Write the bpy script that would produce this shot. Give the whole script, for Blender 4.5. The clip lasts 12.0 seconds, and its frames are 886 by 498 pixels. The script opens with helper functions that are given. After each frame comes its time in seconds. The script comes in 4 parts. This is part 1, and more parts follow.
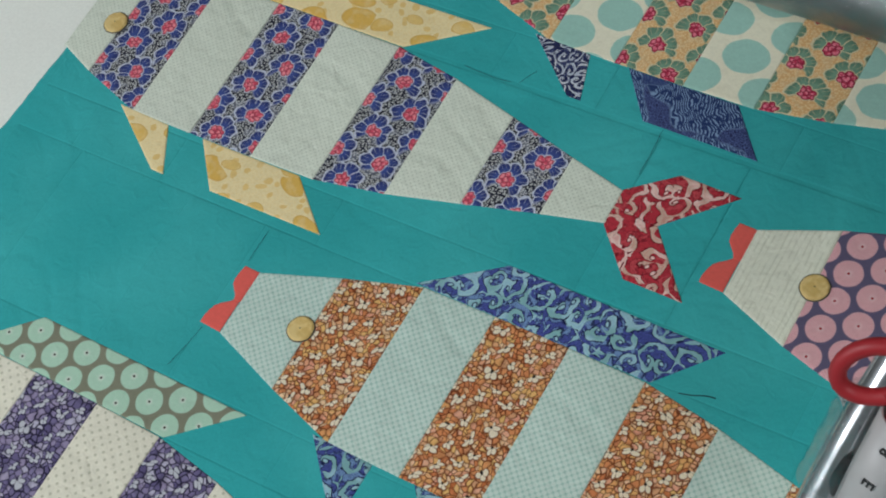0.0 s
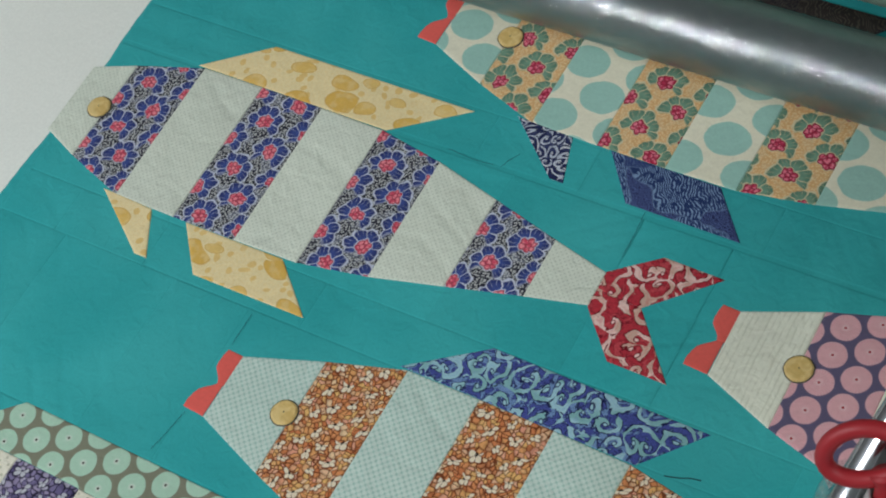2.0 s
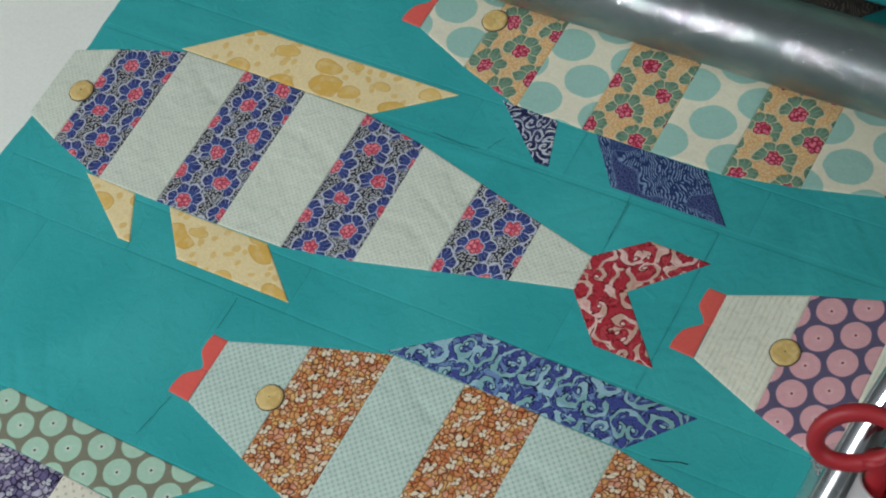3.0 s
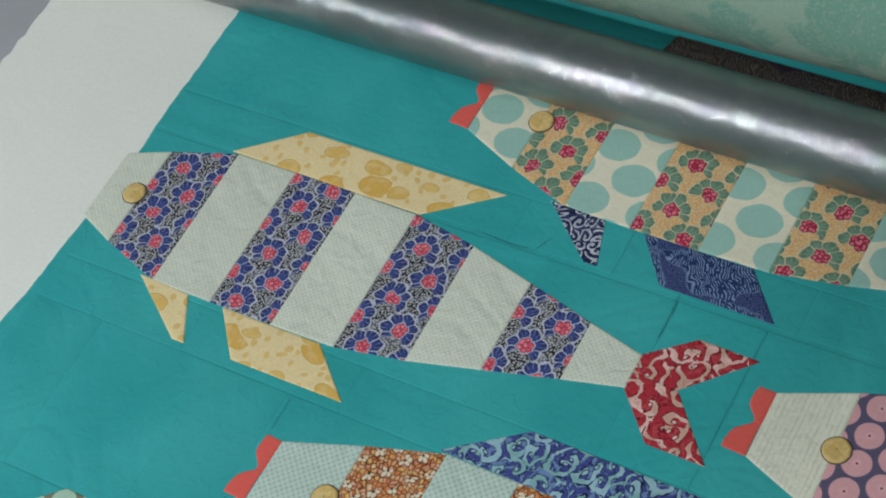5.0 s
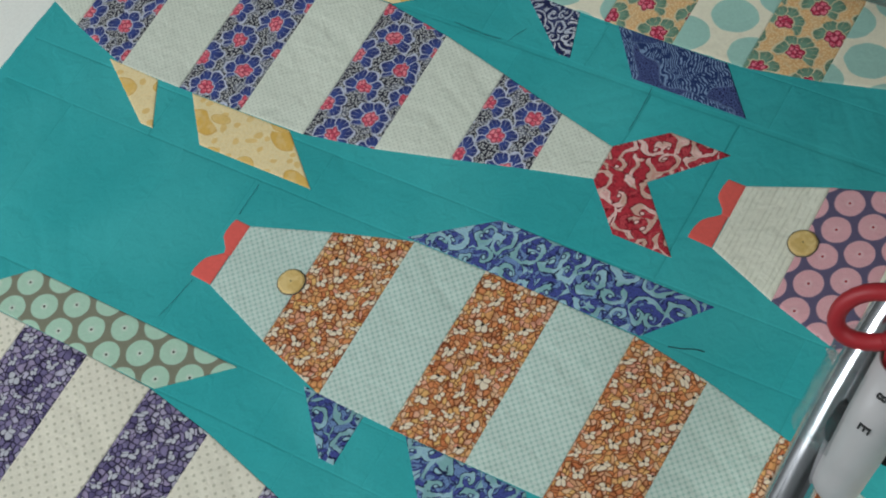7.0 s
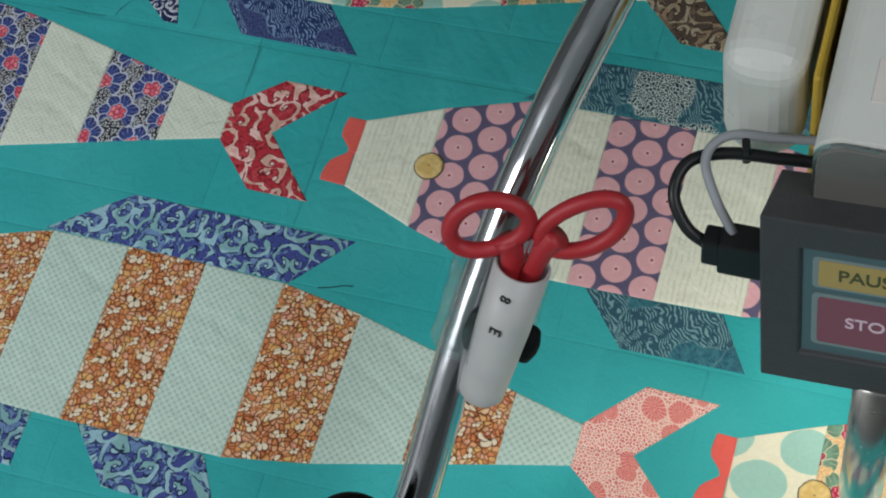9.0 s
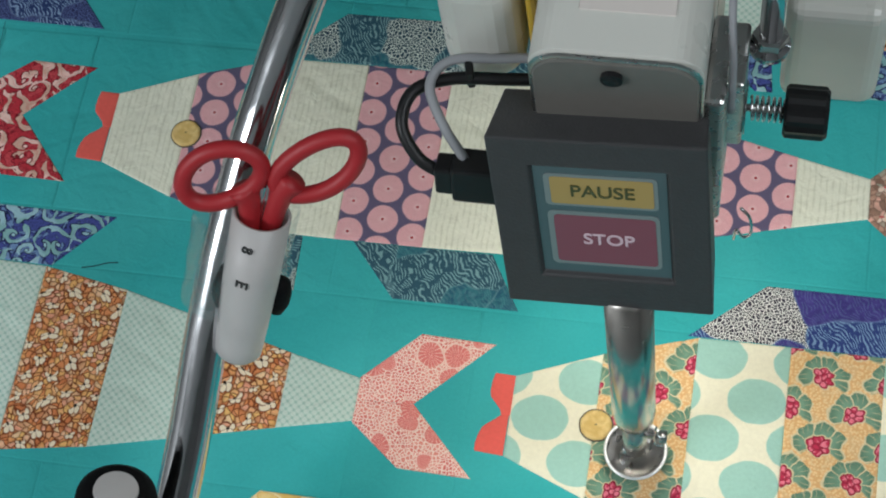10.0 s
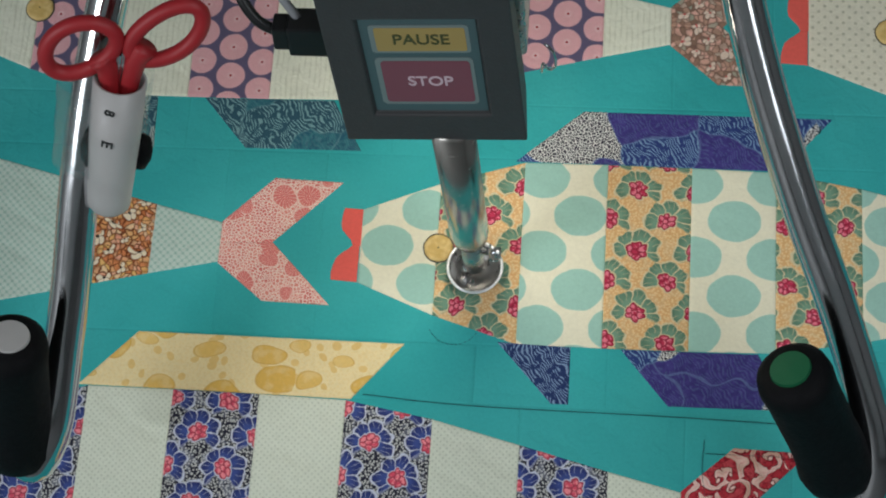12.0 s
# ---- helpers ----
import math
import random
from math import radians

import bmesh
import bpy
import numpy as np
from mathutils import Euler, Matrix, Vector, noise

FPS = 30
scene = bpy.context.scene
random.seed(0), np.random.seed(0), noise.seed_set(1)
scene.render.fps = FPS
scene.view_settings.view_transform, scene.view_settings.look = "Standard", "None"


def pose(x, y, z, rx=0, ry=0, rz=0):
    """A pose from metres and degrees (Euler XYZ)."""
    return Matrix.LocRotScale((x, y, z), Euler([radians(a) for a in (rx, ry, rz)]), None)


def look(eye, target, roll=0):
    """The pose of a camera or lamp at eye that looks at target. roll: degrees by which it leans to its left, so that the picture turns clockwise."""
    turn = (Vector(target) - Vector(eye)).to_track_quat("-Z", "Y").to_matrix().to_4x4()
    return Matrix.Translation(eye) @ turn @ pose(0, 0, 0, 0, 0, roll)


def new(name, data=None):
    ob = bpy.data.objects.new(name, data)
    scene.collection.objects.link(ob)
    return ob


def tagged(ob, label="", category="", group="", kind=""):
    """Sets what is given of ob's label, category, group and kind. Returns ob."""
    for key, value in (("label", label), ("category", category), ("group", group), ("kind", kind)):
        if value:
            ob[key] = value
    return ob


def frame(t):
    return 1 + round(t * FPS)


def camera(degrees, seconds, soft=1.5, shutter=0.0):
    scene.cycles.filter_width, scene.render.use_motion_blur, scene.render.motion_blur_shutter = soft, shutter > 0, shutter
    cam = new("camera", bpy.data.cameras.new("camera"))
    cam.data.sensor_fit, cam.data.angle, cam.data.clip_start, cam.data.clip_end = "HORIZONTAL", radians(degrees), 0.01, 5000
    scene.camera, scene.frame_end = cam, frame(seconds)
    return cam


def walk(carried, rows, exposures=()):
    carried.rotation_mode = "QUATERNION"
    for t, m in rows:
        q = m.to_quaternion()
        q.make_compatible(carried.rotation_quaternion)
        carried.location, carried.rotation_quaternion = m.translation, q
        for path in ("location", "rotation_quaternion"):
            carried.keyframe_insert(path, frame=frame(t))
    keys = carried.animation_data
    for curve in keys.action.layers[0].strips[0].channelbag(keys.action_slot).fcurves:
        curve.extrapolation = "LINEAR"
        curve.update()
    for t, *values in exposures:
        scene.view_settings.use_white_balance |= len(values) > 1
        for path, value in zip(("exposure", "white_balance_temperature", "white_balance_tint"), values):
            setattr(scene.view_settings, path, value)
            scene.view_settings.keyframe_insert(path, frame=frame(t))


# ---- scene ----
cam = camera(27.11, 12.0, soft=2.0)
PATH = [
    (0, (-0.0482, -0.2434, 0.9485), (-0.5295, 0.1454, 0.0000), -24.52),
    (0.5, (-0.0506, -0.2517, 0.9508), (-0.5634, 0.1615, -0.0000), -23.17),
    (1, (-0.0463, -0.2400, 0.9498), (-0.5559, 0.1850, 0.0000), -23.07),
    (1.5, (-0.0491, -0.2457, 0.9460), (-0.5551, 0.1935, 0.0000), -22.12),
    (2, (-0.0499, -0.2432, 0.9493), (-0.5500, 0.2021, -0.0000), -22.47),
    (2.5, (-0.0548, -0.2451, 0.9482), (-0.5416, 0.1981, 0.0000), -22.10),
    (4.3, (-0.0673, -0.2455, 0.9646), (-0.5445, 0.1963, 0.0000), -21.62),
    (4.5, (-0.0713, -0.2482, 0.9676), (-0.5590, 0.2105, 0.0000), -21.59),
    (5, (-0.0686, -0.2493, 0.9721), (-0.6042, 0.2506, 0.0000), -21.91),
    (5.5, (-0.0706, -0.2494, 0.9739), (-0.6162, 0.2492, 0.0000), -22.21),
    (6, (-0.0742, -0.2614, 0.9653), (-0.5844, 0.1860, 0.0000), -21.59),
    (6.5, (-0.0636, -0.2655, 0.9558), (-0.5481, 0.1414, 0.0000), -21.96),
    (6.7, (-0.0583, -0.2654, 0.9518), (-0.5322, 0.1268, 0.0000), -22.69),
    (8.3, (-0.0542, -0.2713, 0.9543), (-0.3632, 0.1323, 0.0000), -18.69),
    (8.5, (-0.0453, -0.2559, 0.9712), (-0.3464, 0.1389, 0.0000), -20.07),
    (9, (-0.0189, -0.2612, 0.9625), (-0.2869, 0.1564, 0.0000), -18.28),
    (9.5, (0.0014, -0.2637, 0.9540), (-0.2203, 0.1641, 0.0000), -16.41),
    (10, (0.0252, -0.2633, 0.9334), (-0.1469, 0.1511, 0.0000), -14.58),
    (10.5, (0.0319, -0.2611, 0.9235), (-0.0848, 0.1165, 0.0000), -12.19),
    (11, (0.0425, -0.2643, 0.9339), (-0.0374, 0.0875, 0.0000), -9.32),
    (11.5, (0.0444, -0.2820, 0.9755), (-0.0311, 0.0652, 0.0000), -8.64),
    (12, (0.0485, -0.3024, 1.0232), (-0.0455, 0.0574, 0.0000), -11.58),
]
walk(cam, [(t, look(eye, target, roll)) for t, eye, target, roll in PATH],
     [(0, 0.02), (6.5, 0.01), (8.5, -0.02), (9.5, 0.03), (10.5, -0.07), (11, -0.22), (11.5, -0.31), (12, -0.35)])

# ---- light ----
W = 0.0508                      # one finished strip of the patchwork, two inches
FLOOR = -0.95                   # the quilt lies at z = 0 on its frame
world = bpy.data.worlds.new("room_air")
world.use_nodes = True
world.node_tree.nodes["Background"].inputs[0].default_value = (0.80, 0.90, 1.0, 1)
world.node_tree.nodes["Background"].inputs[1].default_value = 0.05
scene.world = world


def area_lamp(name, eye, target, sx, sy, watts, colour=(1, 1, 1)):
    data = bpy.data.lights.new(name, "AREA")
    data.shape, data.size, data.size_y, data.energy, data.color = "RECTANGLE", sx, sy, watts, colour
    ob = new(name, data)
    ob.matrix_world = look(eye, target)
    return ob


# a fluorescent tube, an added fill panel, and the lamp under the sewing head
for lx, ly, sx, sy, watts in ((-1.80, -1.25, 1.3, 0.08, 46.0), (0.95, -0.50, 0.6, 1.2, 14.5)):
    tube = bpy.data.lights.new("ceiling_light", "AREA")
    tube.shape, tube.size, tube.size_y, tube.energy, tube.color = "RECTANGLE", sx, sy, watts, (0.90, 0.955, 1.0)
    new("ceiling_light", tube).matrix_world = pose(lx, ly, 1.66)
area_lamp("needle_lamp", (-0.03, 0.080, 0.208), (-0.005, 0.03, 0), 0.05, 0.02, 0.26, (1.0, 0.95, 0.82))


# ---- materials ----
class Nodes:
    """Short words for building a node material."""

    def __init__(self, name, rough=0.9, metal=0.0):
        self.mat = bpy.data.materials.new(name)
        self.mat.use_nodes = True
        self.tree = self.mat.node_tree
        self.bsdf = self.tree.nodes["Principled BSDF"]
        self.bsdf.inputs["Roughness"].default_value = rough
        self.bsdf.inputs["Metallic"].default_value = metal
        self.coord = self.add("ShaderNodeTexCoord").outputs["Object"]
        sep = self.add("ShaderNodeSeparateXYZ")
        self.link(self.coord, sep.inputs[0])
        self.x, self.y = sep.outputs[0], sep.outputs[1]

    def add(self, kind):
        return self.tree.nodes.new(kind)

    def link(self, a, b):
        self.tree.links.new(a, b)

    def put(self, value, socket):
        if isinstance(value, (int, float)):
            socket.default_value = value
        elif isinstance(value, tuple):
            socket.default_value = value if len(value) == 4 else (*value, 1)
        else:
            self.link(value, socket)

    def m(self, op, a, b=0.0, c=0.0):
        node = self.add("ShaderNodeMath")
        node.operation = op
        for v, s in zip((a, b, c), node.inputs):
            self.put(v, s)
        return node.outputs[0]

    def mix(self, fac, a, b, blend="MIX"):
        node = self.add("ShaderNodeMix")
        node.data_type, node.blend_type = "RGBA", blend
        self.put(fac, node.inputs[0])
        self.put(a, node.inputs[6])
        self.put(b, node.inputs[7])
        return node.outputs[2]

    def step(self, value, lo, hi):
        """0 below lo, 1 above hi."""
        node = self.add("ShaderNodeMapRange")
        node.interpolation_type = "SMOOTHSTEP"
        self.put(value, node.inputs[0])
        node.inputs[1].default_value, node.inputs[2].default_value = min(lo, hi), max(lo, hi)
        node.inputs[3].default_value, node.inputs[4].default_value = (0, 1) if lo < hi else (1, 0)
        return node.outputs[0]

    def noise(self, scale, detail=2.0, distort=0.0, vector=None):
        node = self.add("ShaderNodeTexNoise")
        self.link(vector or self.coord, node.inputs["Vector"])
        node.inputs["Scale"].default_value, node.inputs["Detail"].default_value = scale, detail
        node.inputs["Distortion"].default_value = distort
        return node.outputs

    def voronoi(self, scale, feature="F1", rand=1.0, vector=None):
        node = self.add("ShaderNodeTexVoronoi")
        node.feature = feature
        node.voronoi_dimensions = "2D"
        self.link(vector or self.coord, node.inputs["Vector"])
        node.inputs["Scale"].default_value, node.inputs["Randomness"].default_value = scale, rand
        return node.outputs

    def bent(self, scale, amount):
        """The place, pushed about by a noise."""
        n = self.noise(scale, 1.0)["Color"]
        sub = self.add("ShaderNodeVectorMath")
        sub.operation = "SUBTRACT"
        self.link(n, sub.inputs[0])
        sub.inputs[1].default_value = (0.5, 0.5, 0.5)
        node = self.add("ShaderNodeVectorMath")
        node.operation = "MULTIPLY_ADD"
        self.link(sub.outputs[0], node.inputs[0])
        node.inputs[1].default_value = (amount, amount, 0)
        self.link(self.coord, node.inputs[2])
        return node.outputs[0]

    def ramp(self, value, stops, constant=False):
        node = self.add("ShaderNodeValToRGB")
        node.color_ramp.interpolation = "CONSTANT" if constant else "LINEAR"
        el = node.color_ramp.elements
        while len(el) < len(stops):
            el.new(0.5)
        for e, (p, c) in zip(el, stops):
            e.position, e.color = p, (*c, 1)
        self.link(value, node.inputs[0])
        return node.outputs[0]

    def red(self, colour):
        node = self.add("ShaderNodeSeparateColor")
        self.link(colour, node.inputs[0])
        return node.outputs[0]

    def lattice(self, px, py, ox=0.0, oy=0.0, flat=1.0):
        """Distance and angle to the nearest point of a lattice with a second point in each cell's middle."""
        best = None
        for k in (0.0, 0.5):
            u = self.m("SUBTRACT", self.m("FRACT", self.m("ADD", self.m("DIVIDE", self.x, px), ox + k)), 0.5)
            v = self.m("SUBTRACT", self.m("FRACT", self.m("ADD", self.m("DIVIDE", self.y, py), oy + k)), 0.5)
            u, v = self.m("MULTIPLY", u, px), self.m("MULTIPLY", v, py * flat)
            r = self.m("SQRT", self.m("ADD", self.m("MULTIPLY", u, u), self.m("MULTIPLY", v, v)))
            a = self.m("ARCTAN2", v, u)
            if best:
                near = self.m("LESS_THAN", r, best[0])
                a = self.m("ADD", best[1], self.m("MULTIPLY", near, self.m("SUBTRACT", a, best[1])))
                r = self.m("MINIMUM", r, best[0])
            best = (r, a)
        return best

    def cloth(self, colour, relief=0.5, wear=0.10):
        """Woven cotton: thread grain, faint stains and puckers on the given colour."""
        stain = self.noise(14.0, 3.0)["Fac"]
        colour = self.mix(self.m("MULTIPLY", self.step(stain, 0.35, 0.75), wear), colour, (0.75, 0.76, 0.72), "MULTIPLY")
        tone = self.add("ShaderNodeObjectInfo").outputs["Random"]
        fine = self.noise(520.0, 2.0)["Fac"]
        tone = self.m("ADD", self.m("MULTIPLY_ADD", tone, 0.07, 0.88), self.m("MULTIPLY", fine, 0.17))
        shade = self.add("ShaderNodeCombineColor")
        for s in shade.inputs[:3]:
            self.link(tone, s)
        colour = self.mix(1.0, colour, shade.outputs[0], "MULTIPLY")
        self.put(colour, self.bsdf.inputs["Base Color"])
        weave = self.m("ADD", self.m("SINE", self.m("MULTIPLY", self.x, 7000.0)), self.m("SINE", self.m("MULTIPLY", self.y, 7000.0)))
        pucker = self.noise(95.0, 3.0, 0.8)["Fac"]
        broad = self.noise(16.0, 1.0)["Fac"]
        h = self.m("ADD", self.m("MULTIPLY", weave, 0.00002), self.m("ADD", self.m("MULTIPLY", pucker, 0.0013), self.m("MULTIPLY", broad, 0.004)))
        echo = self.m("FRACT", self.m("MULTIPLY", self.noise(7.0, 0.0)["Fac"], 9.0))
        groove = self.step(self.m("ABSOLUTE", self.m("SUBTRACT", echo, 0.5)), 0.26, 0.0)
        h = self.m("SUBTRACT", h, self.m("MULTIPLY", groove, 0.0004))
        bump = self.add("ShaderNodeBump")
        bump.inputs["Strength"].default_value, bump.inputs["Distance"].default_value = relief, 1.0
        self.link(h, bump.inputs["Height"])
        self.link(bump.outputs[0], self.bsdf.inputs["Normal"])
        self.bsdf.inputs["Specular IOR Level"].default_value = 0.2
        if "Sheen Weight" in self.bsdf.inputs:
            self.bsdf.inputs["Sheen Weight"].default_value = 0.05
        return self.mat


def rgb(r, g, b):
    """A colour as a paint card names it, 0 to 255, made linear."""
    return tuple(v / 255 / 12.92 if v <= 10 else ((v / 255 + 0.055) / 1.055) ** 2.4 for v in (r, g, b))


def plain_cloth(name, colour, relief=0.25, wear=0.12):
    return Nodes(name).cloth(colour, relief, wear)


def teal_cloth():
    n = Nodes("teal_cotton")
    f = n.noise(9.0, 3.0)["Fac"]
    return n.cloth(n.mix(n.step(f, 0.3, 0.7), rgb(50, 167, 168), rgb(66, 180, 180)), 0.65, 0.12)


def flower_cloth(name, ground_a, ground_b, petal, petal_dark, outline, core, core_light, size, px, py, ox, oy, low, grain):
    """Scalloped flowers in two staggered columns on a speckled ground."""
    n = Nodes(name)
    dots = n.voronoi(grain)["Distance"]
    wisp = n.noise(90.0, 2.0, 1.2)["Fac"]
    ground = n.mix(n.step(dots, 0.30, 0.42), ground_a, ground_b)
    ground = n.mix(n.m("MULTIPLY", n.step(wisp, 0.52, 0.6), 0.22), ground, outline)
    wob = n.noise(85.0, 2.0)["Color"]
    sep = n.add("ShaderNodeSeparateXYZ")
    n.link(wob, sep.inputs[0])
    n.x = n.m("ADD", n.x, n.m("MULTIPLY_ADD", sep.outputs[0], 0.008, -0.004))
    n.y = n.m("ADD", n.y, n.m("MULTIPLY_ADD", sep.outputs[1], 0.008, -0.004))
    r, a = n.lattice(px, py, ox, oy)
    edge = n.m("MULTIPLY_ADD", n.m("ABSOLUTE", n.m("SINE", n.m("MULTIPLY", a, 3.5))), size * 0.20, size * 0.84)
    rel = n.m("DIVIDE", r, edge)
    petals = n.mix(n.step(rel, 0.55, 0.95), petal, petal_dark)
    ray = n.m("ABSOLUTE", n.m("SINE", n.m("MULTIPLY", a, 3.5)))
    petals = n.mix(n.m("MULTIPLY", n.step(ray, 0.20, 0.08), n.step(rel, 0.35, 0.45)), petals, outline)
    hair = n.m("ABSOLUTE", n.m("SINE", n.m("MULTIPLY", a, 10.5)))
    petals = n.mix(n.m("MULTIPLY", n.m("MULTIPLY", n.step(hair, 0.30, 0.10), n.step(rel, 0.60, 0.72)), 0.45), petals, outline)
    petals = n.mix(n.m("MULTIPLY", n.step(n.noise(240.0, 2.0)["Fac"], 0.48, 0.64), 0.4), petals, petal_dark)
    fan = n.step(n.m("SINE", a), low, low + 0.15)
    col = n.mix(n.m("MULTIPLY", n.step(rel, 1.09, 1.03), fan), ground, outline)
    col = n.mix(n.m("MULTIPLY", n.step(rel, 1.0, 0.94), fan), col, petals)
    # the heart: a ring of six round buds about a seventh, each with a dark edge
    fold = n.m("MULTIPLY", n.m("SUBTRACT", n.m("FRACT", n.m("DIVIDE", a, math.pi / 3)), 0.5), math.pi / 3)
    bu = n.m("SUBTRACT", n.m("MULTIPLY", r, n.m("COSINE", fold)), size * 0.27)
    bv = n.m("MULTIPLY", r, n.m("SINE", fold))
    bud = n.m("SQRT", n.m("ADD", n.m("MULTIPLY", bu, bu), n.m("MULTIPLY", bv, bv)))
    bud = n.m("MINIMUM", bud, r)
    col = n.mix(n.m("MULTIPLY", n.step(bud, size * 0.24, size * 0.20), 0.9), col, outline)
    col = n.mix(n.step(bud, size * 0.185, size * 0.16), col, tuple(v * 0.62 for v in core))
    col = n.mix(n.step(bud, size * 0.125, size * 0.095), col, n.mix(n.step(n.noise(420.0, 1.0)["Fac"], 0.45, 0.6), core_light, core))
    return n.cloth(col)


def dot_cloth(name, ground, spot, radius, px, py, ox=0.0, oy=0.0, heart=None, rays=0.0, flat=1.0):
    """Round spots in staggered rows, with a dot in each middle if heart is given."""
    n = Nodes(name)
    r, a = n.lattice(px, py, ox, oy, flat)
    wob = n.m("MULTIPLY_ADD", n.noise(120.0, 1.0)["Fac"], radius * 0.12, radius * 0.94)
    inside = n.step(n.m("SUBTRACT", r, wob), 0.0004, -0.0004)
    face = spot
    if rays:
        line = n.m("ABSOLUTE", n.m("SINE", n.m("MULTIPLY", a, 14.0)))
        face = n.mix(n.m("MULTIPLY", n.step(line, 0.5, 0.1), rays), spot, rgb(245, 225, 225))
        face = n.mix(n.m("MULTIPLY", n.step(r, radius * 0.35, radius * 0.1), 0.35), face, rgb(250, 235, 230))
    col = n.mix(inside, ground, face)
    if heart:
        col = n.mix(n.step(r, 0.0011, 0.0006), col, heart)
    return n.cloth(col)


def pin_cloth(name, ground, spot, pitch, radius, strength=1.0):
    n = Nodes(name)
    r, a = n.lattice(pitch, pitch)
    f = n.m("MULTIPLY", n.step(r, radius * 1.3, radius * 0.7), strength)
    f = n.m("MULTIPLY", f, n.step(n.noise(40.0, 2.0)["Fac"], 0.12, 0.34))
    return n.cloth(n.mix(f, ground, spot), 1.0)


def line_cloth(name, ground, line, pitch):
    n = Nodes(name)
    wob = n.m("ADD", n.x, n.m("MULTIPLY", n.noise(60.0, 2.0)["Fac"], 0.003))
    f = n.step(n.m("SINE", n.m("MULTIPLY", wob, 6.283 / pitch)), 0.1, 0.9)
    f = n.m("MULTIPLY", f, n.step(n.noise(150.0, 2.0)["Fac"], 0.3, 0.6))
    return n.cloth(n.mix(f, ground, line), 1.0)


def leafy_cloth(name, stops, dark, scale, pale, black):
    """Crowded small petals with dark gaps, and many pale open flowers with a dark eye."""
    n = Nodes(name)
    place = n.bent(110.0, 0.007)
    cell = n.voronoi(scale, "F1", 0.95, place)
    gap = n.voronoi(scale, "DISTANCE_TO_EDGE", 0.95, place)["Distance"]
    petal = n.ramp(n.red(cell["Color"]), stops)
    petal = n.mix(n.m("MULTIPLY", n.step(cell["Distance"], 0.25, 0.60), 0.30), petal, dark)
    clump = n.noise(70.0, 1.0)["Fac"]
    width = n.m("MULTIPLY_ADD", n.step(clump, 0.40, 0.62), 0.06, 0.055)
    col = n.mix(n.m("MULTIPLY", n.step(n.m("SUBTRACT", gap, width), 0.035, -0.025), 0.92), petal, dark)
    wob = n.noise(60.0, 1.0)["Color"]
    sep = n.add("ShaderNodeSeparateXYZ")
    n.link(wob, sep.inputs[0])
    n.x = n.m("ADD", n.x, n.m("MULTIPLY_ADD", sep.outputs[0], 0.012, -0.006))
    n.y = n.m("ADD", n.y, n.m("MULTIPLY_ADD", sep.outputs[1], 0.012, -0.006))
    r, a = n.lattice(0.0178, 0.0166, 0.2, 0.1)
    lobes = n.m("ABSOLUTE", n.m("SINE", n.m("MULTIPLY", a, 2.5)))
    size = n.m("MULTIPLY_ADD", lobes, 0.0016, 0.0026)
    rel = n.m("DIVIDE", r, size)
    half = n.step(n.m("SINE", n.m("ADD", a, n.m("MULTIPLY", clump, 5.0))), -0.45, -0.2)
    col = n.mix(n.m("MULTIPLY", n.m("MULTIPLY", n.step(rel, 1.30, 1.15), half), 0.8), col, dark)
    bloom = n.mix(n.m("MULTIPLY", n.step(lobes, 0.35, 0.12), 0.7), pale, dark)
    col = n.mix(n.m("MULTIPLY", n.m("MULTIPLY", n.step(rel, 1.05, 0.90), half), 0.88), col, bloom)
    col = n.mix(n.step(r, 0.0010, 0.0006), col, black)
    return n.cloth(col)


